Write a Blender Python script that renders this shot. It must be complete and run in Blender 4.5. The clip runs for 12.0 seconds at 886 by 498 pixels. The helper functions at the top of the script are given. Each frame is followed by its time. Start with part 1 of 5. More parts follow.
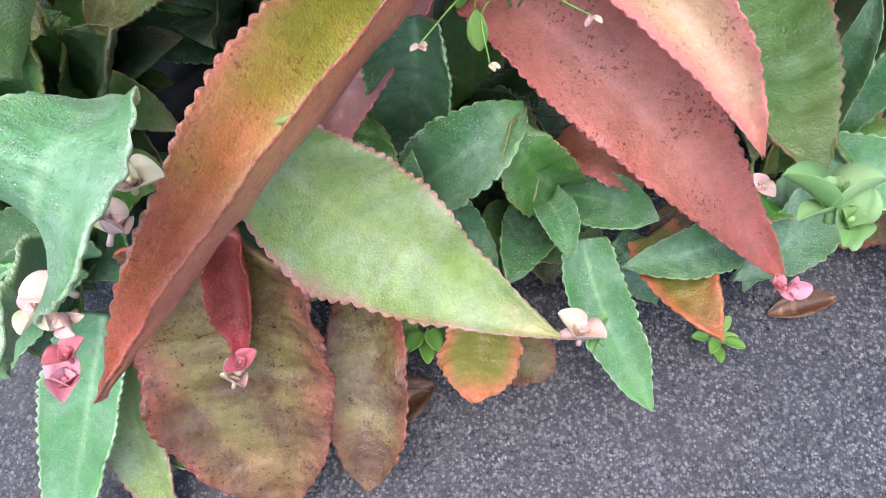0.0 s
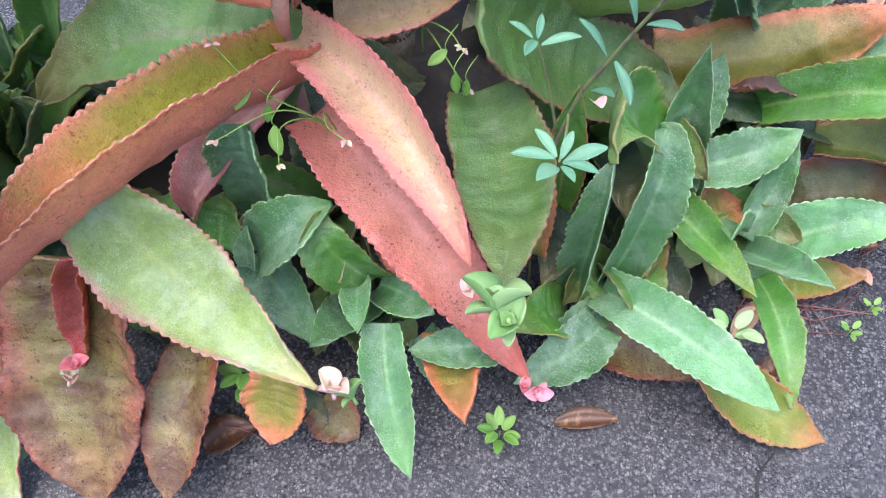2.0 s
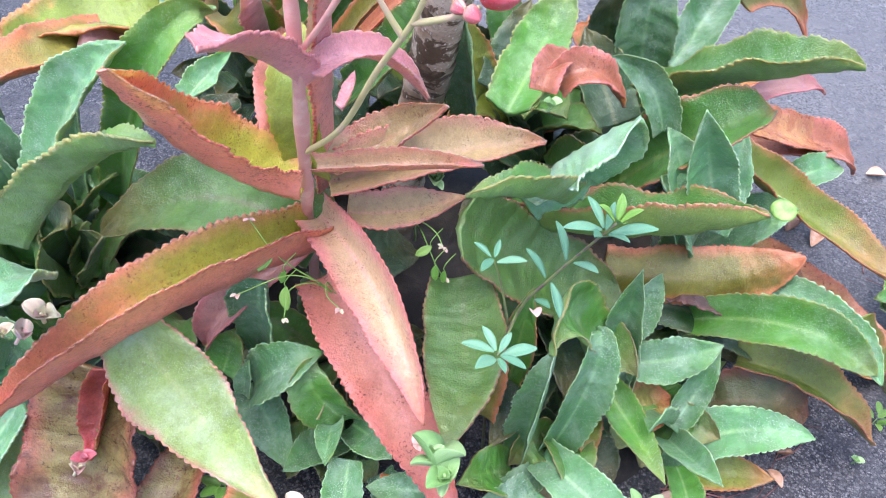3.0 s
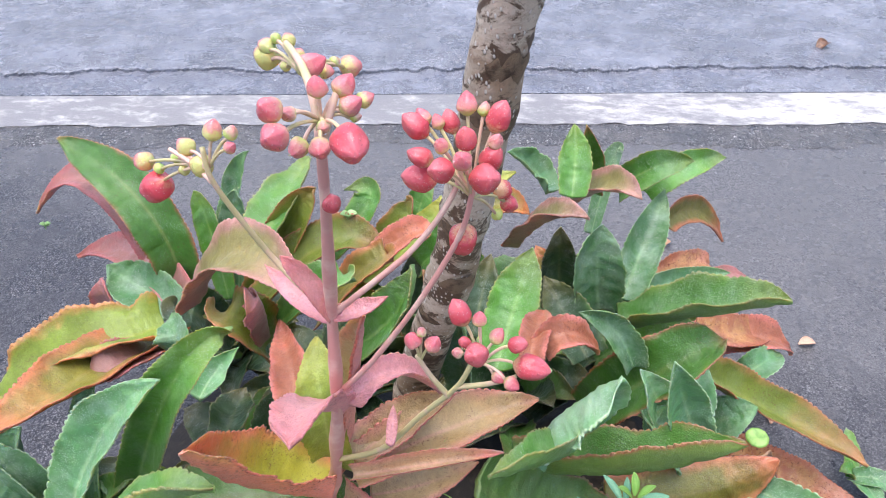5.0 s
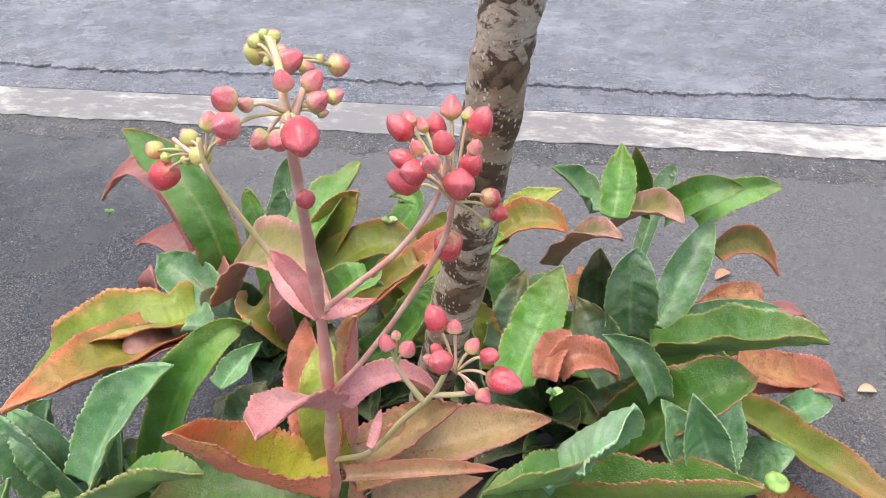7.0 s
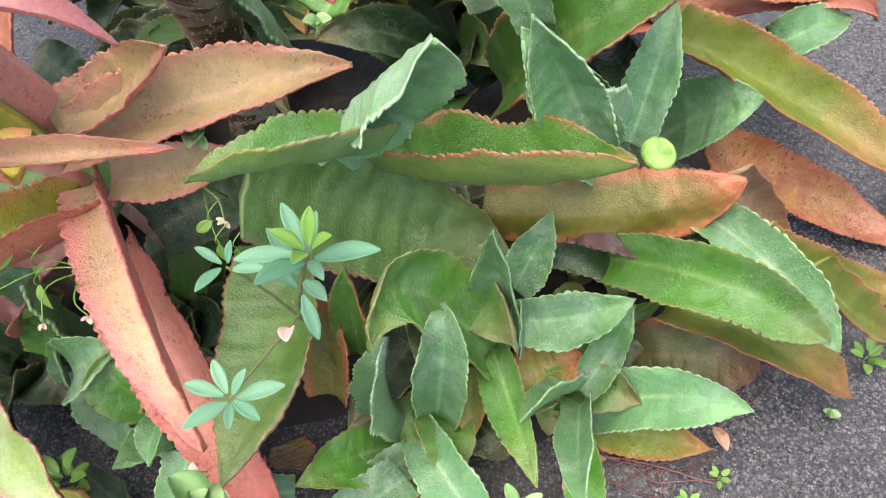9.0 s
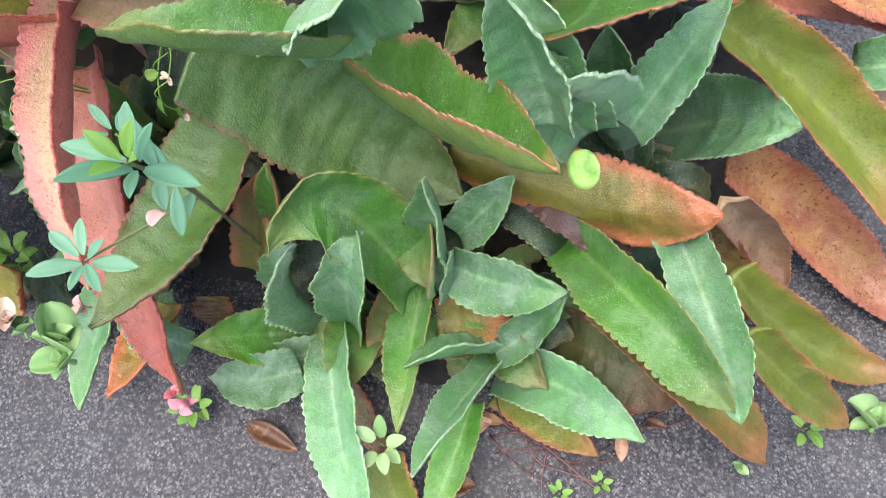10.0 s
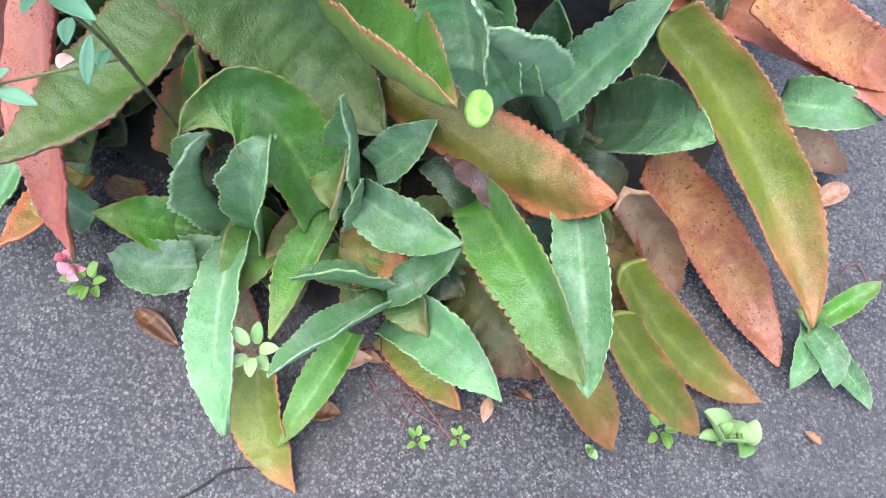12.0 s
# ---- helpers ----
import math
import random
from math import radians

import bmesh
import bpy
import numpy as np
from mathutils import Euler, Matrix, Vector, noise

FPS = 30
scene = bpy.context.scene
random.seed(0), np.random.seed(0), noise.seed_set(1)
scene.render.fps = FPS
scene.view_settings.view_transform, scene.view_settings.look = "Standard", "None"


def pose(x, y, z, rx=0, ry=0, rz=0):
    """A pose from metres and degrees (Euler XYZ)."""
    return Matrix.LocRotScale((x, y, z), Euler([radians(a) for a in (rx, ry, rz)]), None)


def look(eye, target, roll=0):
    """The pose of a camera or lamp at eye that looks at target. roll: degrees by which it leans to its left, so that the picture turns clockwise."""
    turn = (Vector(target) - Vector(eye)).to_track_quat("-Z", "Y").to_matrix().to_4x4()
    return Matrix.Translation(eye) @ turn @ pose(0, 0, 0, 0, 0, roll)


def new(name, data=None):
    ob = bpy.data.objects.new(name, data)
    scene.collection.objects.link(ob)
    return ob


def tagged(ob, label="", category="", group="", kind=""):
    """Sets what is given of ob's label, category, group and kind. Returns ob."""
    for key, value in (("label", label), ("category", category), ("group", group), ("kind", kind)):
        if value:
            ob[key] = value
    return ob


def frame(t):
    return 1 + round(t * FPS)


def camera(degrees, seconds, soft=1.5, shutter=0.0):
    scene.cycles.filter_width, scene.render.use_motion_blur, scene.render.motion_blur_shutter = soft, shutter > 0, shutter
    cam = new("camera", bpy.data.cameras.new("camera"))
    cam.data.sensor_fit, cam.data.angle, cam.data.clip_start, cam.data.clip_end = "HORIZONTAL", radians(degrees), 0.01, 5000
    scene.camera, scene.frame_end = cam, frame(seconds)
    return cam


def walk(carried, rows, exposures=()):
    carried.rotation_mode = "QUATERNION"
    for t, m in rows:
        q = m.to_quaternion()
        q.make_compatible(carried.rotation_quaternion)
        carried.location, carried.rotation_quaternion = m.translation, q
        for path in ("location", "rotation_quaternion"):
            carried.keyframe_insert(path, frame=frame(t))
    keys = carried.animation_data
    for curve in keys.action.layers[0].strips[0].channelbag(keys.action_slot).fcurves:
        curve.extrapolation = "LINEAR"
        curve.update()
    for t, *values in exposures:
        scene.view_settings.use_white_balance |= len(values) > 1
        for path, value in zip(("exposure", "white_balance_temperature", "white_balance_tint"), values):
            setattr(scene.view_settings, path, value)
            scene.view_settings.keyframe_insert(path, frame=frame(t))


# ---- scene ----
cam = camera(62.2, 12.0, 1.0)
PATH = [
    (0, (0.079, 0.067, 0.575), (-0.031, 0.819, -1.275), -6.3),
    (0.5, (0.168, 0.051, 0.605), (-0.084, 0.853, -1.21), -10.8),
    (1, (0.232, 0.017, 0.643), (-0.149, 0.868, -1.126), -8.7),
    (1.5, (0.249, 0.026, 0.638), (-0.02, 0.989, -1.094), -4.1),
    (2, (0.289, 0.016, 0.655), (-0.037, 1.038, -1.033), -4.8),
    (2.5, (0.345, -0.003, 0.697), (-0.072, 1.097, -0.92), -0.7),
    (3, (0.333, -0.022, 0.776), (-0.092, 1.264, -0.695), 2.9),
    (3.5, (0.289, -0.031, 0.831), (-0.129, 1.348, -0.555), 2.7),
    (3.7, (0.281, -0.032, 0.845), (-0.123, 1.394, -0.498), 2.6),
    (5.3, (0.259, -0.023, 0.917), (-0.075, 1.591, -0.217), -1.4),
    (5.5, (0.257, -0.015, 0.911), (-0.089, 1.584, -0.238), -1.4),
    (6, (0.263, -0.013, 0.91), (-0.113, 1.573, -0.25), -2.0),
    (6.5, (0.281, -0.013, 0.911), (-0.139, 1.587, -0.213), -1.5),
    (7, (0.319, -0.012, 0.905), (-0.223, 1.564, -0.2), -0.9),
    (7.5, (0.381, -0.008, 0.882), (-0.221, 1.483, -0.308), -1.5),
    (7.7, (0.405, 0.008, 0.861), (-0.157, 1.451, -0.406), -1.7),
    (9.3, (0.49, 0.28, 0.69), (-0.057, 1.021, -1.085), -15.2),
    (9.5, (0.5, 0.303, 0.686), (-0.062, 0.994, -1.105), -13.4),
    (10, (0.55, 0.353, 0.695), (-0.046, 0.753, -1.171), -14.6),
    (10.5, (0.569, 0.356, 0.7), (0.017, 0.682, -1.195), -10.3),
    (11, (0.579, 0.333, 0.67), (0.093, 0.625, -1.248), -7.7),
    (11.5, (0.589, 0.337, 0.676), (0.086, 0.692, -1.227), -4.4),
    (12, (0.613, 0.362, 0.696), (0.109, 0.807, -1.187), 5.7),
]
walk(cam, [(t, look(eye, target, roll)) for t, eye, target, roll in PATH], [(0, 1.15, 6100, 15), (2.5, 1.4, 5950, 17), (3.7, 1.52, 5850, 20), (5.3, 1.03, 6450, 14), (7.5, 0.98, 7150, 12), (9.5, 1.33, 6850, 11), (10.5, 1.2, 6300, 13), (12, 1.38, 6150, 13)])

# ---- light ----
world = bpy.data.worlds.new("overcast")
scene.world = world
world.use_nodes = True
wn = world.node_tree.nodes
sky = wn.new("ShaderNodeTexSky")
sky.sky_type, sky.sun_disc, sky.sun_elevation, sky.sun_rotation = "NISHITA", False, radians(80), radians(200)
sky.dust_density, sky.air_density, sky.ozone_density = 4.0, 1.0, 1.0
world.node_tree.links.new(sky.outputs[0], wn["Background"].inputs[0])
wn["Background"].inputs[1].default_value = 0.15
sun = new("sun", bpy.data.lights.new("sun", "SUN"))
sun.data.energy, sun.data.angle, sun.data.color = 1.3, radians(58), (1.0, 0.985, 0.97)
sun.matrix_world = look((-0.25, -0.3, 5.0), (0.1, 0.5, 0.0))


# ---- material tools ----
class Mat:
    """A node material with short calls for its nodes."""

    def __init__(self, name):
        self.m = bpy.data.materials.new(name)
        self.m.use_nodes = True
        self.t = self.m.node_tree
        self.p = self.t.nodes["Principled BSDF"]
        self.obj = self.t.nodes.new("ShaderNodeTexCoord").outputs["Object"]

    def put(self, socket, value):
        if isinstance(value, bpy.types.NodeSocket):
            self.t.links.new(value, socket)
        elif isinstance(value, tuple) and len(value) == 3:
            socket.default_value = (*value, 1.0)
        else:
            socket.default_value = value

    def math(self, op, a, b=0.0, clamp=False):
        n = self.t.nodes.new("ShaderNodeMath")
        n.operation, n.use_clamp = op, clamp
        self.put(n.inputs[0], a)
        self.put(n.inputs[1], b)
        return n.outputs[0]

    def step(self, value, low, high, to_low=0.0, to_high=1.0):
        n = self.t.nodes.new("ShaderNodeMapRange")
        n.interpolation_type = "SMOOTHSTEP"
        for k, v in zip(range(5), (value, low, high, to_low, to_high)):
            self.put(n.inputs[k], v)
        return n.outputs[0]

    def noise(self, scale, detail=3.0, rough=0.55, where=None, distort=0.0):
        n = self.t.nodes.new("ShaderNodeTexNoise")
        self.put(n.inputs["Vector"], where or self.obj)
        for k, v in (("Scale", scale), ("Detail", detail), ("Roughness", rough), ("Distortion", distort)):
            n.inputs[k].default_value = v
        return n.outputs["Fac"]

    def cells(self, scale, feature="F1", out="Distance", where=None):
        n = self.t.nodes.new("ShaderNodeTexVoronoi")
        n.feature = feature
        self.put(n.inputs["Vector"], where or self.obj)
        n.inputs["Scale"].default_value = scale
        return n.outputs[out]

    def mix(self, f, a, b, blend="MIX"):
        n = self.t.nodes.new("ShaderNodeMix")
        n.data_type, n.blend_type = "RGBA", blend
        self.put(n.inputs[0], f)
        self.put(n.inputs[6], a)
        self.put(n.inputs[7], b)
        return n.outputs[2]

    def bump(self, height, strength, distance, normal=None):
        n = self.t.nodes.new("ShaderNodeBump")
        self.put(n.inputs["Height"], height)
        n.inputs["Strength"].default_value, n.inputs["Distance"].default_value = strength, distance
        if normal is not None:
            self.put(n.inputs["Normal"], normal)
        return n.outputs[0]

    def scaled(self, x, y, z):
        n = self.t.nodes.new("ShaderNodeMapping")
        self.put(n.inputs["Vector"], self.obj)
        n.inputs["Scale"].default_value = (x, y, z)
        return n.outputs[0]

    def done(self, colour, rough, normal=None, **more):
        self.put(self.p.inputs["Base Color"], colour)
        self.put(self.p.inputs["Roughness"], rough)
        if normal is not None:
            self.put(self.p.inputs["Normal"], normal)
        for k, v in more.items():
            self.put(self.p.inputs[k.replace("_", " ")], v)
        return self.m


def srgb(r, g, b):
    """Linear colour from everyday 0 to 255 values, a little muted."""
    r, g, b = (c / 12.92 if c <= 0.04045 else ((c + 0.055) / 1.055) ** 2.4 for c in (r / 255, g / 255, b / 255))
    grey = 0.3 * r + 0.6 * g + 0.1 * b
    mute = 0.20 if r > 1.15 * g else 0.02
    return tuple((1 - mute) * c + mute * grey for c in (r, g, b * (1.15 if mute > 0.1 else 1.0)))


def leaf_material(name, core, rim, tip, under, rib, spots=0.0, rim_at=(0.55, 1.0), tip_at=(0.55, 1.05), drops=0.5, gloss=0.4, stain=None, bloom=0.03, line=None):
    """A succulent leaf: a core colour, a reddened rim and tip, a pale rib, freckles, waxy bloom and water drops with
    painted glints.
    """
    m = Mat(name)
    uv = m.t.nodes.new("ShaderNodeUVMap")
    uv.uv_map = "blade"
    xy = m.t.nodes.new("ShaderNodeSeparateXYZ")
    m.put(xy.inputs[0], uv.outputs[0])
    along, across = xy.outputs[0], m.math("ABSOLUTE", m.math("MULTIPLY_ADD", xy.outputs[1], 2.0))
    across.node.inputs[0].links[0].from_node.inputs[2].default_value = -1.0
    back = m.t.nodes.new("ShaderNodeAttribute")
    back.attribute_name = "underside"
    rand = m.t.nodes.new("ShaderNodeObjectInfo").outputs["Random"]
    wide, fine = m.noise(22, 4, 0.6), m.noise(150, 4, 0.7)
    shift = m.math("MULTIPLY_ADD", wide, 0.9)
    shift.node.inputs[2].default_value = -0.45
    edge = m.step(m.math("ADD", across, m.math("MULTIPLY", shift, 0.8)), *rim_at)
    colour = m.mix(edge, core, rim)
    end = m.step(m.math("ADD", along, m.math("MULTIPLY", shift, 0.7)), *tip_at)
    colour = m.mix(end, colour, tip)
    colour = m.mix(back.outputs["Fac"], colour, m.mix(m.math("MULTIPLY", edge, 0.6), under, rim))
    ribf = m.math("MULTIPLY", m.step(m.math("ADD", across, m.math("MULTIPLY", shift, 0.06)), 0.0, 0.13, 1.0, 0.0), m.step(along, 0.2, 0.95, 0.42, 0.0))
    colour = m.mix(ribf, colour, rib)
    # thin coloured line along the scalloped rim, broken in places
    seam = m.math("MULTIPLY", m.step(across, 0.93, 1.0), m.step(fine, 0.34, 0.6, 0.35, 0.9))
    colour = m.mix(seam, colour, line or rim)
    # large and small tone changes, skin cells, and from leaf to leaf
    skin = m.cells(620, "SMOOTH_F1")
    tone = m.math("ADD", m.math("MULTIPLY_ADD", wide, 0.7), m.math("MULTIPLY", m.math("SUBTRACT", fine, 0.5), 0.65))
    tone.node.inputs[0].links[0].from_node.inputs[2].default_value = 0.61
    tone = m.math("ADD", tone, m.math("MULTIPLY", m.math("SUBTRACT", rand, 0.5), 0.34))
    tone = m.math("ADD", tone, m.math("MULTIPLY", m.math("SUBTRACT", 0.4, skin), 0.22))
    grey = m.t.nodes.new("ShaderNodeCombineColor")
    for k in range(3):
        m.put(grey.inputs[k], tone)
    colour = m.mix(1.0, colour, grey.outputs[0], "MULTIPLY")
    if spots:
        freckle = m.math("MULTIPLY", m.step(m.noise(360, 3, 0.65), 0.55, 0.63), m.step(m.noise(32, 3, 0.7), 0.42, 0.64))
        colour = m.mix(m.math("MULTIPLY", freckle, spots), colour, srgb(104, 34, 18))
    if stain:
        colour = m.mix(m.step(m.noise(26, 5, 0.7, distort=0.5), 0.38, 0.72), colour, stain)
        colour = m.mix(m.step(m.noise(170, 4, 0.75), 0.60, 0.66, 0.0, 0.8), colour, tuple(0.25 * c for c in stain))
    # waxy bloom, rubbed off in streaks, and water beads with their glint painted pale
    wax = m.math("MULTIPLY", m.step(m.noise(30, 5, 0.65, distort=0.3), 0.35, 0.75), m.step(fine, 0.3, 0.65, 0.5, 1.0))
    colour = m.mix(m.math("MULTIPLY", wax, bloom), colour, (0.62, 0.70, 0.66))
    bead_glint = m.math("MULTIPLY", m.step(m.cells(720), 0.14, 0.36, 1.0, 0.0), m.step(m.noise(34, 4, 0.65), 0.42, 0.60))
    colour = m.mix(m.math("MULTIPLY", bead_glint, 0.72 * min(1.0, drops)), colour, (0.78, 0.84, 0.82))
    rough = m.math("ADD", m.math("MULTIPLY", m.noise(60, 5, 0.7), 0.30), gloss - 0.12)
    rough = m.math("SUBTRACT", rough, m.math("MULTIPLY", bead_glint, 0.3 * (drops > 0)), clamp=True)
    # dark dots in the notches of the rim
    dots = m.math("MULTIPLY", m.step(across, 0.90, 0.97), m.step(m.noise(260, 2), 0.5, 0.58))
    colour = m.mix(m.math("MULTIPLY", dots, 0.55 * min(1.0, spots * 1.5)), colour, srgb(120, 40, 26))
    n = m.bump(m.math("ADD", m.noise(520, 4, 0.7), m.math("MULTIPLY", skin, -0.6)), 0.60, 0.0011)
    n = m.bump(m.noise(70, 4), 0.5, 0.0028, n)
    if drops:
        n = m.bump(bead_glint, min(1.0, drops), 0.0014, n)
    # light seeps through the flesh
    m.p.inputs["Subsurface Radius"].default_value = (1.0, 0.75, 0.3)
    return m.done(colour, rough, n, IOR=1.5, Subsurface_Weight=0.4, Subsurface_Scale=0.007)


SALMON = srgb(218, 118, 92)
GREEN = srgb(78, 136, 40)
# Dark leaf green, deepened further to stand in for shade between leaves.
DEEP_SHADE = srgb(32, 66, 27)
LEAF = {
    "gray": leaf_material("bloomed_green_leaf", srgb(76, 126, 74), srgb(80, 128, 68), srgb(94, 140, 80), srgb(104, 144, 98), srgb(142, 184, 122), drops=1.0, gloss=0.38, bloom=.28, line=srgb(150, 186, 134)),
    # Paler copy of the bloomed green; brighter light on it is put into colour.
    "pale": leaf_material("pale_bloomed_leaf", srgb(96, 150, 96), srgb(98, 152, 92), srgb(112, 164, 102), srgb(126, 168, 124), srgb(182, 212, 160), drops=1.0, gloss=0.34, bloom=0.28, line=srgb(176, 206, 164)),
    "green": leaf_material("green_leaf", GREEN, srgb(106, 140, 56), srgb(116, 140, 60), srgb(112, 152, 78), srgb(150, 182, 104), drops=0.7, gloss=0.33, rim_at=(0.75, 1.1), bloom=0.16, line=srgb(140, 132, 72)),
    "dark": leaf_material("dark_green_leaf", DEEP_SHADE, srgb(70, 100, 48), srgb(92, 88, 44), srgb(80, 112, 66), srgb(110, 118, 70), drops=0.7, gloss=0.3, rim_at=(0.8, 1.1), bloom=0.10, line=srgb(96, 84, 50)),
    "olive": leaf_material("olive_leaf", srgb(112, 128, 38), srgb(176, 116, 44), srgb(168, 112, 44), srgb(124, 128, 64), srgb(150, 152, 80), 0.5, drops=0.3, gloss=0.32, rim_at=(0.7, 1.08), line=srgb(176, 96, 58), bloom=0.03),
    "oliveorange": leaf_material("olive_leaf_turning_orange", srgb(126, 122, 42), srgb(204, 114, 42), srgb(214, 112, 54), srgb(190, 112, 60), srgb(160, 140, 66), 0.5, drops=0.3, gloss=0.32, rim_at=(0.5, 1.0), line=srgb(176, 96, 58), bloom=0.03),
    "olivered": leaf_material("olive_leaf_with_dull_red_rim", srgb(76, 84, 34), srgb(128, 66, 42), srgb(140, 80, 50), srgb(120, 90, 56), srgb(120, 100, 60), 0.6, drops=0.2, gloss=0.34, rim_at=(0.6, 1.05), line=srgb(176, 96, 58)),
    "greenorange": leaf_material("green_leaf_with_orange_rim", srgb(68, 118, 36), srgb(150, 100, 50), srgb(190, 112, 62), srgb(112, 138, 64), srgb(140, 150, 80), 0.3, drops=0.4, gloss=0.34, rim_at=(0.82, 1.1), tip_at=(0.85, 1.3), line=srgb(176, 96, 58), bloom=0.03),
    "orange": leaf_material("orange_leaf", srgb(176, 96, 46), SALMON, srgb(206, 104, 60), srgb(186, 104, 66), srgb(196, 130, 76), 0.7, drops=0.3, gloss=0.3, bloom=0.03),
    "orangespot": leaf_material("orange_leaf_with_brown_spots", srgb(204, 144, 58), srgb(204, 112, 62), srgb(206, 130, 96), srgb(196, 116, 64), srgb(196, 140, 80), 1.0, drops=0.2, gloss=0.2, stain=srgb(156, 84, 42), bloom=0.03),
    "pink": leaf_material("pink_leaf", srgb(192, 156, 104), srgb(210, 116, 104), srgb(206, 104, 92), srgb(210, 124, 104), srgb(218, 150, 130), 0.75, drops=0.2, gloss=0.34, rim_at=(0.40, 1.05), tip_at=(0.6, 1.2), line=srgb(206, 92, 76)),
    "pinkspot": leaf_material("freckled_red_pink_leaf", srgb(190, 110, 78), srgb(198, 104, 80), srgb(190, 84, 60), srgb(198, 114, 90), srgb(212, 130, 112), 1.0, drops=0.2, gloss=0.36, line=srgb(206, 92, 76)),
    "pinkdark": leaf_material("dull_purple_pink_leaf", srgb(164, 112, 96), srgb(190, 104, 98), srgb(170, 84, 72), srgb(182, 116, 108), srgb(190, 136, 124), 0.4, drops=0.3, gloss=0.34),
    "pinksmall": leaf_material("pale_pink_bract", srgb(218, 146, 138), srgb(212, 126, 124), srgb(204, 112, 108), srgb(216, 142, 136), srgb(222, 158, 148), 0.35, drops=0.2, gloss=0.4),
    "pinkyellow": leaf_material("pink_leaf_with_yellow_flush", srgb(178, 150, 84), srgb(210, 134, 112), srgb(206, 112, 88), srgb(220, 140, 124), srgb(222, 150, 126), 0.6, drops=0.2, gloss=0.32, rim_at=(0.55, 1.15), tip_at=(0.65, 1.25), line=srgb(206, 92, 76)),
    "yellowpink": leaf_material("yellow_green_leaf_with_salmon_rim", srgb(164, 164, 50), srgb(224, 130, 72), srgb(216, 108, 68), srgb(228, 130, 96), srgb(206, 178, 84), 0.7, drops=0.2, gloss=0.32, rim_at=(0.62, 1.05), tip_at=(0.30, 0.88), line=srgb(206, 92, 76)),
    "greenpink": leaf_material("pale_green_leaf_with_pink_rim", srgb(136, 160, 84), srgb(192, 128, 96), srgb(206, 172, 118), srgb(150, 160, 100), srgb(170, 178, 112), 0.3, drops=0.6, gloss=0.34, rim_at=(0.82, 1.08), tip_at=(0.75, 1.2), bloom=.3, line=srgb(198, 96, 84)),
    "deepred": leaf_material("deep_green_leaf_with_dull_red_rim", srgb(84, 122, 52), srgb(108, 118, 58), srgb(98, 116, 56), srgb(110, 134, 76), srgb(104, 124, 66), 0.3, drops=0.3, gloss=0.3, rim_at=(0.8, 1.1), line=srgb(150, 84, 62), bloom=0.06),
    "pinkolive": leaf_material("olive_leaf_with_pink_flush", srgb(140, 132, 72), srgb(196, 134, 112), srgb(206, 140, 124), srgb(206, 150, 132), srgb(170, 148, 96), 0.4, drops=0.3, gloss=0.36),
    "yelloworange": leaf_material("yellow_green_leaf_with_orange_rim", srgb(122, 142, 48), srgb(204, 124, 44), srgb(170, 122, 50), srgb(136, 128, 56), srgb(150, 150, 62), 0.4, drops=0.3, gloss=0.34, rim_at=(0.8, 1.12), tip_at=(0.85, 1.4), line=srgb(204, 112, 44)),
    "yellowgreen": leaf_material("yellow_green_leaf", srgb(146, 168, 66), srgb(152, 164, 60), srgb(168, 166, 70), srgb(146, 168, 84), srgb(190, 204, 120), drops=0.3, gloss=0.34),
    "brownwet": leaf_material("wet_brown_leaf", srgb(126, 112, 40), srgb(158, 84, 48), srgb(140, 100, 50), srgb(140, 96, 60), srgb(120, 100, 56), 0.8, drops=0.0, gloss=0.02, stain=srgb(92, 54, 26), bloom=0.03, line=srgb(150, 62, 50)),
    "redleaf": leaf_material("shrivelled_red_leaf", srgb(158, 56, 34), srgb(176, 62, 46), srgb(204, 70, 70), srgb(164, 60, 44), srgb(150, 70, 50), 0.5, drops=0.0, gloss=0.15),
    "dead": leaf_material("dead_straw_leaf", srgb(176, 142, 92), srgb(160, 104, 70), srgb(96, 52, 44), srgb(186, 150, 104), srgb(190, 160, 110), 0.4, drops=0.0, gloss=0.55, stain=srgb(140, 100, 62)),
    "dull": leaf_material("dull_green_leaf", srgb(84, 128, 54), srgb(104, 124, 56), srgb(120, 118, 66), srgb(100, 126, 76), srgb(132, 112, 84), 0.2, drops=0.6, gloss=0.3, rim_at=(0.75, 1.1), bloom=0.07, line=srgb(140, 112, 70)),
    "purple": leaf_material("withered_purple_brown_leaf", srgb(80, 62, 56), srgb(104, 74, 68), srgb(92, 60, 52), srgb(96, 78, 72), srgb(100, 84, 78), 0.6, drops=0.0, gloss=0.3),
}


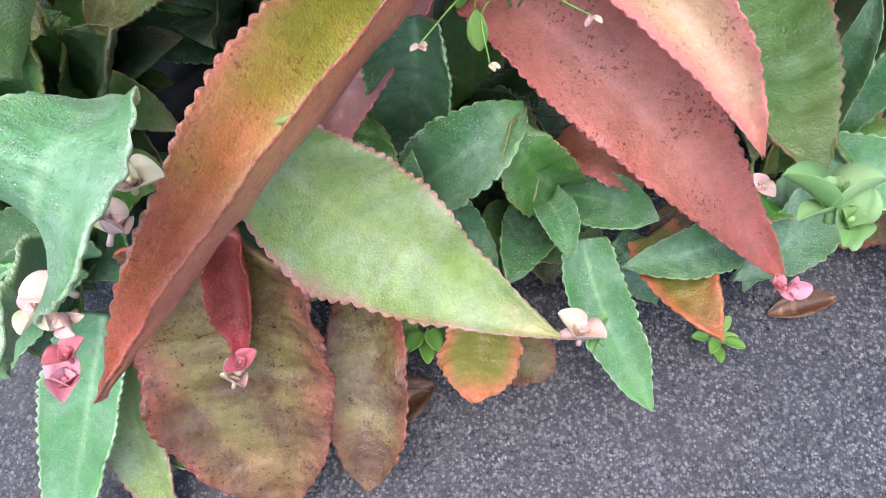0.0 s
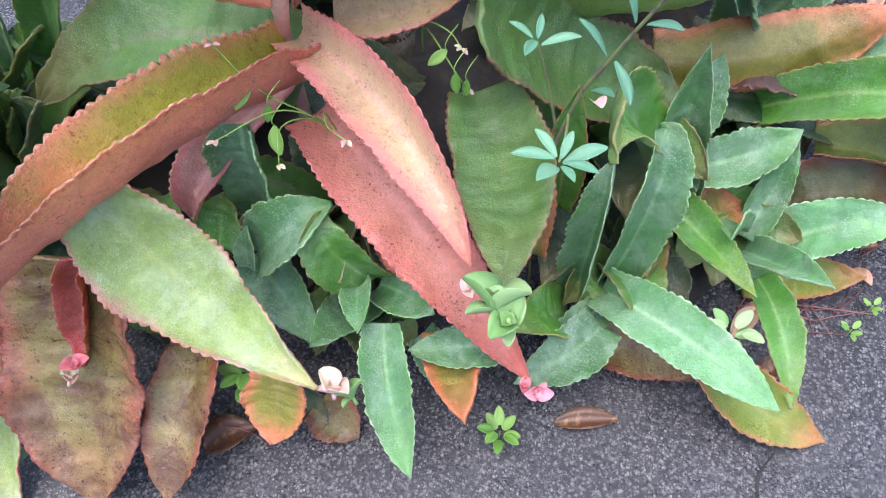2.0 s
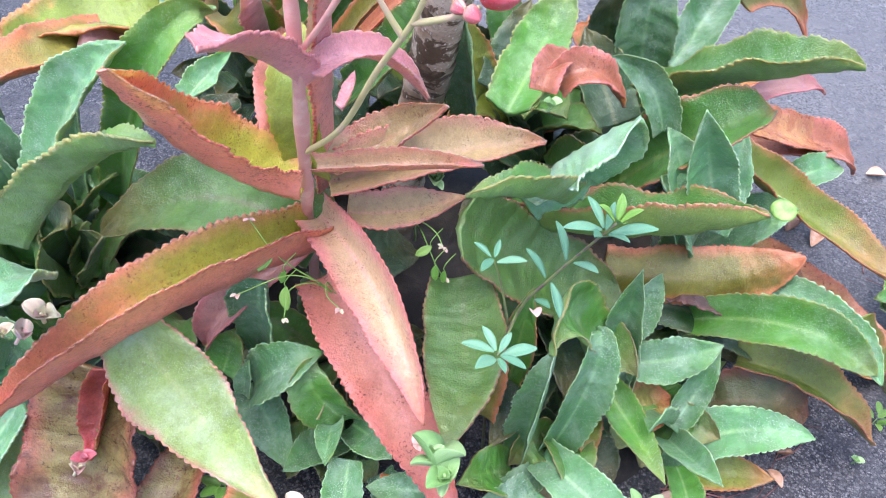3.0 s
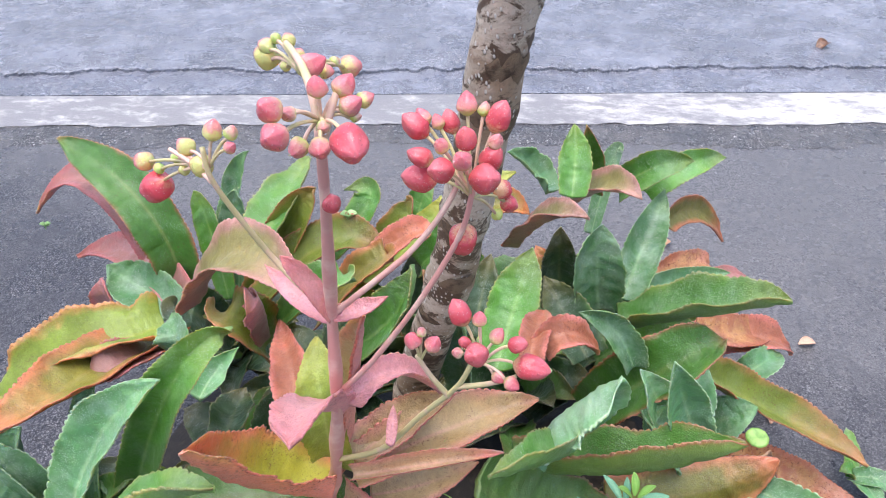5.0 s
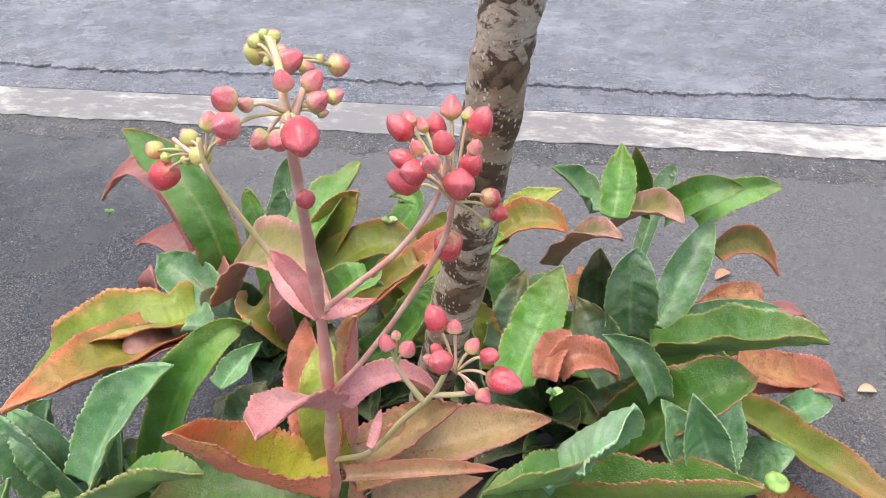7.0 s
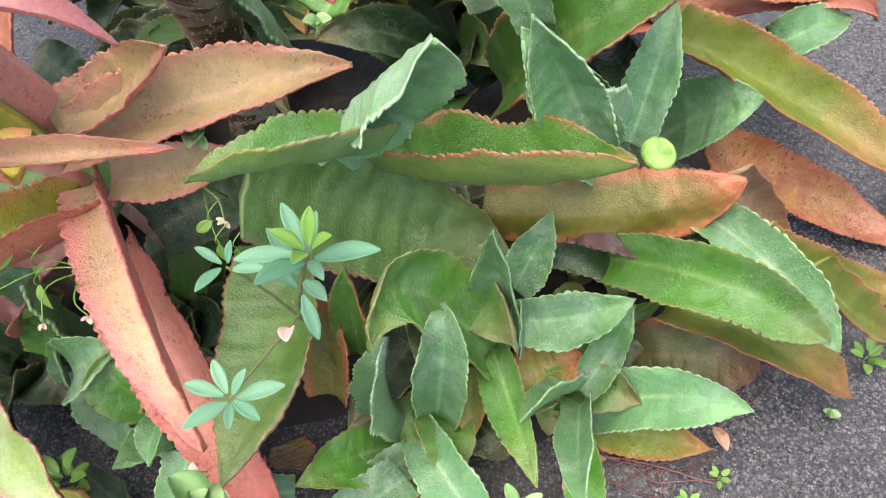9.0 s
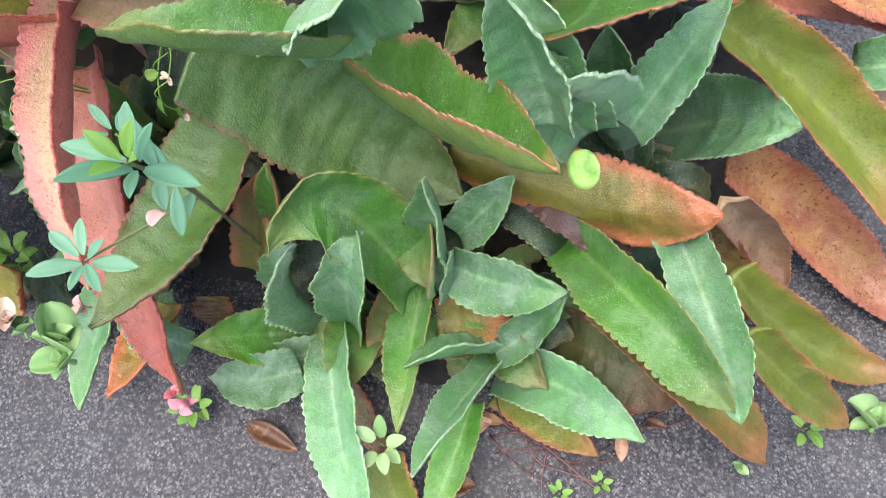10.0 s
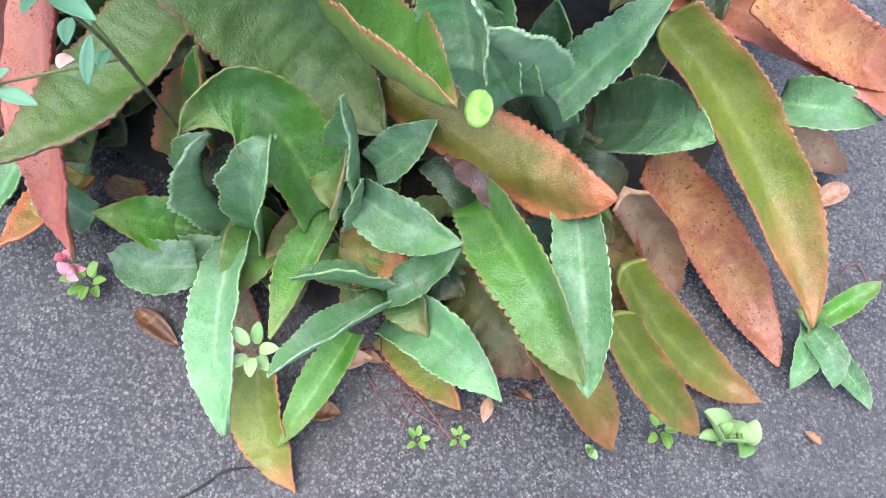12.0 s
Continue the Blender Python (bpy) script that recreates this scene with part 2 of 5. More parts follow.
def asphalt(name, base, stone, pale, pebbles=0.0, gravel=170, far_tone=None):
    """Rolled asphalt: dark binder, fine pale grit, larger stones, pale patches, a damp sheen, optionally paler farther
    back.
    """
    m = Mat(name)
    sep = m.t.nodes.new("ShaderNodeSeparateColor")
    m.put(sep.inputs[0], m.cells(430, out="Color"))
    coarse = m.t.nodes.new("ShaderNodeSeparateColor")
    m.put(coarse.inputs[0], m.cells(gravel, out="Color"))
    mid, big = m.noise(11, 5, 0.7), m.noise(2.3, 9, 0.78)
    colour = m.mix(m.step(mid, 0.3, 0.7), tuple(0.6 * c for c in base), tuple(1.5 * c for c in base))
    colour = m.mix(m.step(m.noise(30, 5, 0.75), 0.5, 0.7, 0.0, 0.45), colour, tuple(0.55 * c for c in pale))
    grain = m.t.nodes.new("ShaderNodeSeparateColor")
    m.put(grain.inputs[0], m.cells(290, out="Color"))
    colour = m.mix(m.step(grain.outputs[0], 0.35, 1.0, 0.0, 0.55), colour, tuple(0.5 * c for c in stone))
    colour = m.mix(m.step(grain.outputs[1], 0.55, 0.95, 0.0, 0.8), colour, tuple(0.35 * c for c in base))
    patch = m.step(m.noise(18, 4, 0.7), 0.35, 0.65, 0.45, 1.0)
    grit = m.math("MULTIPLY", m.step(sep.outputs[0], 0.52, 0.72), m.step(m.cells(430), 0.25, 0.6, 1.0, 0.15))
    colour = m.mix(m.math("MULTIPLY", grit, patch), colour, stone)
    stones = m.math("MULTIPLY", m.step(m.cells(gravel), 0.15, 0.36, 1.0, 0.0), m.step(coarse.outputs[0], 0.80 - 0.3 * pebbles, 0.9))
    colour = m.mix(m.math("MULTIPLY", stones, 0.45 + 0.5 * pebbles), colour, tuple(1.4 * c for c in stone))
    colour = m.mix(m.step(m.noise(420, 4, 0.75), 0.50, 0.57, 0.0, 0.9), colour, tuple(0.28 * c for c in base))
    colour = m.mix(m.step(big, 0.46, 0.64, 0.0, 0.65), colour, pale)
    colour = m.mix(m.step(m.noise(130, 5, 0.8), 0.50, 0.66, 0.0, 0.75), colour, tuple(0.45 * c for c in base))
    # paler in noisy patches towards the back and the right
    if far_tone:
        place = m.t.nodes.new("ShaderNodeSeparateXYZ")
        m.put(place.inputs[0], m.obj)
        set_back = m.math("ADD", place.outputs[1], m.math("MULTIPLY", m.math("SUBTRACT", m.noise(2.6, 5, 0.65), 0.5), 1.6))
        set_back = m.math("ADD", set_back, m.math("MULTIPLY", place.outputs[0], 0.25))
        far_pale = m.math("MULTIPLY", m.step(set_back, 0.75, 1.5), m.step(m.noise(90, 5, 0.75), 0.3, 0.62, 0.25, 0.75))
        colour = m.mix(far_pale, colour, far_tone)
        colour = m.mix(m.step(m.noise(230, 4, 0.75), 0.48, 0.60, 0.0, 0.65), colour, tuple(0.7 * c for c in base))
        colour = m.mix(m.math("MULTIPLY", m.step(grain.outputs[2], 0.72, 0.85, 0.0, 0.3), m.step(m.cells(290), 0.3, 0.6, 1.0, 0.0)), colour, stone)
    n = m.bump(m.math("ADD", m.noise(520, 3, 0.7), m.math("MULTIPLY", sep.outputs[1], 0.3)), 0.6, 0.0016 + 0.004 * pebbles)
    n = m.bump(m.noise(60, 4), 0.35, 0.003, n)
    rough = m.step(m.noise(7, 5, 0.7), 0.3, 0.7, 0.13, 0.38)
    return m.done(colour, rough, n, IOR=1.5)


GROUND = asphalt("damp_asphalt", (0.024, 0.025, 0.035), (0.27, 0.265, 0.26), (0.070, 0.067, 0.066), far_tone=(0.20, 0.195, 0.19))
EDGE = asphalt("pebbly_asphalt_edge", (0.05, 0.053, 0.064), (0.48, 0.47, 0.46), (0.17, 0.16, 0.15), 1.0, 95)
ROAD = asphalt("road_asphalt", (0.14, 0.157, 0.205), (0.70, 0.70, 0.70), (0.34, 0.36, 0.41), 0.45, 120)


def paint_material():
    m = Mat("worn_white_paint")
    x = m.t.nodes.new("ShaderNodeSeparateXYZ")
    m.put(x.inputs[0], m.obj)
    worn = m.math("ADD", m.noise(15, 7, 0.8, m.scaled(0.6, 1.0, 1.0)), m.math("MULTIPLY", m.math("SUBTRACT", m.noise(1.1, 3), 0.5), 0.5))
    worn = m.math("ADD", worn, m.step(x.outputs[0], -0.3, 0.6, -0.06, 0.03))
    colour = m.mix(m.step(worn, 0.40, 0.66), (0.20, 0.20, 0.205), (0.60, 0.585, 0.55))
    colour = m.mix(m.step(m.noise(260, 4, 0.7), 0.46, 0.68, 0.0, 0.6), colour, (0.30, 0.29, 0.27))
    return m.done(colour, 0.5, m.bump(m.noise(200, 4), 0.7, 0.003))


def bark_material():
    """Smooth pale grey beige bark with dark brown horizontal scars and pale lenticels."""
    m = Mat("pale_ringed_bark")
    ring = m.noise(26, 6, 0.68, m.scaled(0.75, 0.75, 1.35), 0.8)
    patch = m.noise(16, 4, 0.6, m.scaled(0.7, 0.7, 1.4), 0.6)
    colour = m.mix(m.step(patch, 0.34, 0.6), (0.33, 0.235, 0.15), (0.54, 0.46, 0.36))
    colour = m.mix(m.step(m.noise(90, 4, 0.7, m.scaled(0.5, 0.5, 1.6)), 0.5, 0.7, 0.0, 0.45), colour, (0.24, 0.18, 0.12))
    colour = m.mix(m.step(ring, 0.49, 0.54, 0.0, 0.95), colour, (0.085, 0.05, 0.028))
    colour = m.mix(m.step(m.noise(300, 3, 0.7), 0.5, 0.7, 0.0, 0.45), colour, (0.15, 0.115, 0.08))
    spot = m.step(m.cells(230, where=m.scaled(1.0, 1.0, 0.55)), 0.16, 0.28, 0.9, 0.0)
    colour = m.mix(spot, colour, (0.68, 0.64, 0.57))
    n = m.bump(ring, 0.35, 0.003)
    n = m.bump(spot, 0.7, 0.002, n)
    return m.done(colour, 0.55, m.bump(m.noise(260, 4), 0.6, 0.0018, n))


def plain(name, a, b, rough, scale=60.0, bump=0.3, **more):
    """A small natural surface with two tones and fine relief."""
    m = Mat(name)
    rand = m.t.nodes.new("ShaderNodeObjectInfo").outputs["Random"]
    f = m.step(m.math("ADD", m.noise(scale, 4, 0.6), m.math("MULTIPLY", m.math("SUBTRACT", rand, 0.5), 0.3)), 0.35, 0.65)
    return m.done(m.mix(f, a, b), rough, m.bump(m.noise(scale * 6, 3), bump, 0.001), **more)


PAINT, BARK = paint_material(), bark_material()
STALK = plain("mauve_pink_stalk", srgb(218, 150, 128), srgb(236, 196, 164), 0.5, 40)
STALK_GREEN = plain("green_pink_stalk", srgb(200, 190, 136), srgb(226, 180, 148), 0.45, 50)
SPROUT = plain("sprout_green", srgb(116, 160, 92), srgb(160, 190, 134), 0.42, 90)
SPROUT_PALE = plain("sprout_cream_pink", srgb(206, 206, 168), srgb(226, 172, 160), 0.45, 120)
SPROUT_ROSE = plain("sprout_pale_rose", srgb(232, 168, 168), srgb(226, 132, 138), 0.4, 120)
SPROUT_RED = plain("sprout_rose", srgb(206, 92, 96), srgb(226, 140, 140), 0.4, 120)
HERB = plain("blue_green_herb_leaf", srgb(84, 138, 106), srgb(116, 164, 130), 0.45, 120)
HERB_STEM = plain("herb_stem", srgb(120, 130, 80), srgb(110, 90, 80), 0.5, 120)
LIMEGREEN = plain("bright_green_weed", srgb(96, 146, 56), srgb(136, 174, 84), 0.4, 120)
BROWNLEAF = plain("brown_fallen_leaf", srgb(92, 56, 30), srgb(158, 112, 60), 0.4, 160)
TANLEAF = plain("tan_fallen_leaf", srgb(178, 128, 84), srgb(206, 160, 120), 0.5, 160)
TWIG = plain("red_brown_twig", srgb(92, 46, 40), srgb(140, 84, 74), 0.6, 200)
GAP_MOULD = plain("dark_leaf_mould", (0.012, 0.010, 0.008), (0.04, 0.03, 0.02), 0.75, 60, 1.0)
SCAR = plain("dark_bark_scar", (0.07, 0.046, 0.027), (0.20, 0.14, 0.085), 0.7, 120, 1.0)
DARKCRACK = plain("crack_dirt", (0.012, 0.012, 0.012), (0.03, 0.028, 0.026), 0.9, 200)


def calyx_material(name, foot, body, tip, turn=(0.05, 0.5)):
    """Ripe calyx: greenish foot running to a red body, mottled, beaded with drops whose glint is painted pale."""
    m = Mat(name)
    x = m.t.nodes.new("ShaderNodeSeparateXYZ")
    m.put(x.inputs[0], m.obj)
    rand = m.t.nodes.new("ShaderNodeObjectInfo").outputs["Random"]
    blot = m.noise(4.5, 4, 0.65)
    along = m.math("ADD", x.outputs[0], m.math("MULTIPLY", m.math("SUBTRACT", blot, 0.5), 0.9))
    along = m.math("ADD", along, m.math("MULTIPLY", m.math("SUBTRACT", rand, 0.5), 0.5))
    colour = m.mix(m.step(along, *turn), foot, body)
    colour = m.mix(m.step(along, 0.6, 1.15), colour, tip)
    colour = m.mix(m.step(m.noise(9, 4, 0.7), 0.5, 0.75, 0.0, 0.35), colour, tuple(0.6 * v for v in body))
    drop = m.math("MULTIPLY", m.step(m.cells(11), 0.08, 0.24, 1.0, 0.0), m.step(m.noise(3, 2), 0.42, 0.55))
    colour = m.mix(m.math("MULTIPLY", drop, 0.6), colour, (0.85, 0.8, 0.8))
    n = m.bump(drop, 0.5, 0.04)
    n = m.bump(m.noise(4, 2), 0.12, 0.03, n)
    return m.done(colour, m.math("SUBTRACT", 0.24, m.math("MULTIPLY", drop, 0.2)), n, Subsurface_Weight=0.2, Subsurface_Scale=0.15)


CALYX_RED = calyx_material("red_calyx", srgb(222, 160, 104), srgb(214, 50, 66), srgb(224, 84, 92), (-0.05, 0.45))
CALYX_MIX = calyx_material("red_and_green_calyx", srgb(200, 196, 118), srgb(228, 128, 116), srgb(226, 86, 98), (0.15, 0.7))
CALYX_GREEN = calyx_material("lime_bud", srgb(180, 196, 104), srgb(222, 168, 128), srgb(224, 112, 108), (0.25, 0.7))


# ---- mesh tools ----
def mesh_object(name, verts, faces, material, parent=None, smooth=True):
    me = bpy.data.meshes.new(name)
    me.from_pydata([tuple(v) for v in verts], [], faces)
    me.materials.append(material)
    me.polygons.foreach_set("use_smooth", [smooth] * len(me.polygons))
    me.update()
    ob = new(name, me)
    ob.parent = parent
    return ob


def thing(name, at, label, category, group=""):
    """An Empty at the base of a thing, that parents its parts."""
    ob = new(name)
    ob.empty_display_size = 0.02
    ob.location = at
    return tagged(ob, label, category, group)


def keep(ob, parent):
    """Parent a part that was built in world places."""
    ob.parent = parent
    shift = Vector(parent.location) if parent.parent is None else Vector((0, 0, 0))
    ob.matrix_parent_inverse = Matrix.Translation(-shift)
    return ob


def smoothstep(a, b, x):
    x = min(1.0, max(0.0, (x - a) / (b - a)))
    return x * x * (3 - 2 * x)


def spine(points, n):
    """n + 1 places along a smooth curve through two to many points."""
    pts = [Vector(p) for p in points]
    if len(pts) == 3:
        b, m, t = pts
        c = 2 * m - (b + t) / 2
        return [(1 - u) ** 2 * b + 2 * u * (1 - u) * c + u * u * t for u in (k / n for k in range(n + 1))]
    pts = [2 * pts[0] - pts[1]] + pts + [2 * pts[-1] - pts[-2]]
    out, spans = [], len(pts) - 3
    for k in range(n + 1):
        x = k / n * spans
        i = min(int(x), spans - 1)
        u, (p, q, r, s) = x - i, pts[i : i + 4]
        out.append(0.5 * (2 * q + (r - p) * u + (2 * p - 5 * q + 4 * r - s) * u**2 + (3 * q - p - 3 * r + s) * u**3))
    return out


def tube(name, points, r0, r1, material, parent=None, sides=10, n=16, rough=0.0, knots=()):
    """A tapered, slightly uneven stalk along a curve; knots: (place along, swelling)."""
    line = spine(points, n)
    verts, faces, side = [], [], Vector((1, 0.2, 0.1)).normalized()
    for k, p in enumerate(line):
        d = (line[min(k + 1, n)] - line[max(k - 1, 0)]).normalized()
        side = (side - side.dot(d) * d).normalized()
        up = d.cross(side)
        u = k / n
        r = r0 + (r1 - r0) * u
        r *= 1 + sum(swell * math.exp(-(((u - at) / 0.035) ** 2)) for at, swell in knots)
        for j in range(sides):
            a = 2 * math.pi * j / sides
            w = r * (1 + rough * noise.noise(p * 60 + Vector((math.cos(a), math.sin(a), 0)) * 1.3))
            verts.append(p + w * (math.cos(a) * side + math.sin(a) * up))
    for k in range(n):
        for j in range(sides):
            i = (j + 1) % sides
            faces.append((k * sides + j, k * sides + i, (k + 1) * sides + i, (k + 1) * sides + j))
    faces.append(tuple(range(sides))[::-1])
    faces.append(tuple(n * sides + j for j in range(sides)))
    ob = mesh_object(name, verts, faces, material)
    return keep(ob, parent) if parent else ob


LEAF_SEED = [0]
COLUMNS = (0.0, 0.2, 0.42, 0.64, 0.82, 0.94, 1.0)


def leaf(plant, kind, base, middle, tip, width, roll=0.0, fold=20.0, twist=0.0, teeth=0, blunt=0.0, curl=0.22, foot=0.8, wave=1.0):
    """A fleshy scalloped blade from base over middle to tip. roll turns its face about its length, fold is the V of its halves,
    twist turns the tip against the base, curl bends the rims over, blunt rounds the tip, foot is the width at the base."""
    LEAF_SEED[0] += 1
    seed = Vector((LEAF_SEED[0] * 7.31, LEAF_SEED[0] * 3.17, 0.5))
    length = sum((q - p).length for p, q in zip(*(lambda s: (s, s[1:]))(spine((base, middle, tip), 12))))
    teeth = int(teeth) or max(12, int(length / 0.0078))
    n, half = teeth * 4, 6
    line = spine((base, middle, tip), n)
    axis = (Vector(tip) - Vector(base)).normalized()
    face = Vector((0, -0.45, 1))
    face = (face - face.dot(axis) * axis).normalized()
    face = Matrix.Rotation(radians(roll), 3, axis) @ face
    rows = 2 * half + 1
    top, low, uvs = [], [], []
    for k, p in enumerate(line):
        s = k / n
        d = (line[min(k + 1, n)] - line[max(k - 1, 0)]).normalized()
        up = (face - face.dot(d) * d).normalized()
        up = Matrix.Rotation(radians(twist) * (s - 0.3), 3, d) @ up
        side = d.cross(up)
        shape = foot + (1 - foot) * smoothstep(-0.05, 0.34, s)
        shape *= max(0.03, 1 - max(0.0, (s - 0.42) / 0.58) ** (1.75 + 2.5 * blunt)) ** 0.9
        notch = abs(math.sin(math.pi * (s * teeth + 0.35 * noise.noise(seed + Vector((s * 5, 3, 0)))))) ** 0.7
        lean = 0.10 * noise.noise(seed + Vector((s * 7, 0, 0)))
        for j in range(-half, half + 1):
            v = math.copysign(COLUMNS[abs(j)], j)
            w = width / 2 * shape * (1 + lean * (1 if v > 0 else -1))
            if abs(j) == half:
                bite = min(0.0038, 0.16 * w) * (0.55 + 0.7 * abs(noise.noise(seed + Vector((s * teeth * 0.7, v, 9)))))
                w += bite * (notch - 0.75)
            a = radians(fold) * (1 - math.exp(-3.0 * abs(v)))
            x = w * v * math.cos(a)
            h = w * abs(v) * math.sin(a) + curl * w * v * v
            ripple = wave * 0.10 * width * v * v * noise.noise(seed + Vector((s * 6.0, 2.0 * v, 1.0)))
            ripple += 0.035 * width * noise.noise(seed + Vector((s * 14, 4 * v, 4.0))) + 0.012 * width * noise.noise(seed + Vector((s * 45, 9 * v, 2.0)))
            thick = 0.0023 * (1 - 0.55 * v * v) * (0.5 + 0.5 * min(1, width / 0.05)) * (1.0 if s < 0.9 else 0.7)
            q = p + side * x + up * (h + ripple)
            top.append(q + up * thick)
            low.append(q - up * thick * (1.3 + 1.2 * math.exp(-((v / 0.16) ** 2)) * (1 - s)))
            uvs.append((s, 0.5 + v / 2))
    verts, faces, m = top + low, [], len(top)
    for k in range(n):
        for j in range(rows - 1):
            a = k * rows + j
            faces.append((a, a + rows, a + rows + 1, a + 1))
            faces.append((m + a, m + a + 1, m + a + rows + 1, m + a + rows))
        a, b = k * rows, k * rows + rows - 1
        faces.append((a, m + a, m + a + rows, a + rows))
        faces.append((b, b + rows, m + b + rows, m + b))
    for j in range(rows - 1):
        a, b = j, n * rows + j
        faces.append((a, a + 1, m + a + 1, m + a))
        faces.append((b, m + b, m + b + 1, b + 1))
    ob = mesh_object("leaf", verts, faces, LEAF[kind])
    me = ob.data
    layer = me.uv_layers.new(name="blade")
    loops = np.empty(len(me.loops), dtype=np.int32)
    me.loops.foreach_get("vertex_index", loops)
    layer.data.foreach_set("uv", np.array(uvs + uvs, dtype=np.float32)[loops].ravel())
    under = me.attributes.new("underside", "FLOAT", "POINT")
    under.data.foreach_set("value", np.r_[np.zeros(m), np.ones(m)].astype(np.float32))
    return keep(ob, plant) if plant else ob


def blade_mesh(name, length, width, lift=0.25, cup=0.25, round_tip=0.6, stalked=0.9):
    """A small smooth leaf along +x from the origin, for sprouts and herbs; stalked narrows its foot."""
    n, rows, verts, faces = 8, 5, [], []
    for lower in (0, 1):
        for k in range(n + 1):
            s = k / n
            shape = max(0.06, math.sin(math.pi * min(1, 0.04 + 0.95 * s**stalked))) ** round_tip
            for j in range(rows):
                v = (j - 2) / 2
                w = width / 2 * shape
                z = lift * length * math.sin(s * 1.9) * 0.6 + cup * w * v * v * 1.6 - lower * (0.0006 + 0.02 * width)
                verts.append((s * length, w * v, z))
    m = (n + 1) * rows
    for k in range(n):
        for j in range(rows - 1):
            a = k * rows + j
            faces += [(a, a + rows, a + rows + 1, a + 1), (m + a, m + a + 1, m + a + rows + 1, m + a + rows)]
        a, b = k * rows, k * rows + rows - 1
        faces += [(a, m + a, m + a + rows, a + rows), (b, b + rows, m + b + rows, m + b)]
    me = bpy.data.meshes.new(name)
    me.from_pydata(verts, [], faces)
    me.polygons.foreach_set("use_smooth", [True] * len(me.polygons))
    me.update()
    return me


SHARED = {}


def small_leaf(parent, at, way, length, width, material, up=(0, 0, 1), lift=0.25, cup=0.3, round_tip=0.6, name="leaf", stalked=0.9):
    """One small leaf as a part; alike ones share a mesh."""
    key = (stalked, round(lift, 2), round(cup, 2), round(round_tip, 2), round(width / length, 2), material.name)
    if key not in SHARED:
        SHARED[key] = blade_mesh(name, 1.0, key[4], key[1], key[2], key[3], stalked)
        SHARED[key].materials.append(material)
    x = Vector(way).normalized()
    z = Vector(up) - Vector(up).dot(x) * x
    z = z.normalized() if z.length > 0.05 else x.orthogonal().normalized()
    ob = new(name, SHARED[key])
    turn = Matrix((x, z.cross(x), z)).transposed().to_4x4()
    ob.matrix_basis = Matrix.Translation(at) @ turn @ Matrix.Scale(length, 4)
    return keep(ob, parent)


# ---- ground and road ----
ALONG, ACROSS = Vector((0.985, 0.173, 0)), Vector((-0.173, 0.985, 0))


def sheet(name, near, far, left, right, z, material, ragged=0.0, thick=0.0, step=0.03):
    """A level band laid along the road, with an uneven near edge and a real lip."""
    n = int((right - left) / step)
    verts, faces = [], []
    for k in range(n + 1):
        a = left + (right - left) * k / n
        r = ragged * (noise.noise(Vector((a * 3.0, near, 2))) + 0.6 * noise.noise(Vector((a * 17, near, 5))) + 0.45 * noise.noise(Vector((a * 61, near, 8))))
        e = ALONG * a + ACROSS * (near + r)
        f = ALONG * a + ACROSS * far
        verts += [(e.x, e.y, z - thick), (e.x, e.y, z - thick * 0.2), (e.x - 0.006 * ACROSS.x, e.y + 0.006, z), (f.x, f.y, z)]
    for k in range(n):
        for j in range(3):
            a = 4 * k + j
            faces.append((a, a + 4, a + 5, a + 1))
    return tagged(mesh_object(name, verts, faces, material, smooth=False), kind="structure")


def ground_sheet():
    xs = [-900, -60, -8] + [-3 + 0.25 * k for k in range(25)] + [8, 60, 900]
    ys = [-900, -60, -8] + [-2 + 0.25 * k for k in range(25)] + [9, 60, 900]
    verts = [(x, y, 0.0) for y in ys for x in xs]
    w = len(xs)
    faces = [(j * w + i, j * w + i + 1, (j + 1) * w + i + 1, (j + 1) * w + i) for j in range(len(ys) - 1) for i in range(w - 1)]
    return tagged(mesh_object("ground", verts, faces, GROUND), "damp dark grey asphalt pavement with pale stone specks", "ground", kind="structure")


ground_sheet()
tagged(sheet("asphalt_edge", 1.735, 1.862, -6, 8, 0.0012, EDGE, 0.05, 0.0009, 0.012), "dark pebbly asphalt edge beside the white line", "pavement")
tagged(sheet("painted_line", 1.86, 2.075, -6, 8, 0.004, PAINT, 0.024, 0.002), "worn white road edge line on asphalt", "road line")
tagged(sheet("gutter", 2.079, 2.30, -6, 8, 0.005, ROAD, 0.004, 0.002), "bluish damp asphalt gutter strip", "road")
tagged(sheet("road", 2.31, 700, -600, 600, 0.012, ROAD, 0.0, 0.02, 40.0), "blue grey asphalt road surface", "road")
tagged(sheet("road_edge", 2.265, 2.6, -6, 8, 0.016, ROAD, 0.045, 0.012, 0.012), "broken cracked lip of the road surface", "road")

# ---- the sapling ----
tree = thing("young_tree", (0.050, 0.568, 0.000), "slim young tree trunk with pale ringed bark growing from the bed", "tree")
TRUNK = [(0.050, 0.570, -0.030), (0.100, 0.562, 0.277), (0.160, 0.498, 0.510), (0.206, 0.438, 0.745), (0.250, 0.385, 0.98), (0.285, 0.345, 1.25)]
tube("trunk", TRUNK, 0.0236, 0.0158, BARK, tree, 20, 90, 0.16, [(k / 11 + 0.03, 0.05) for k in range(11)])


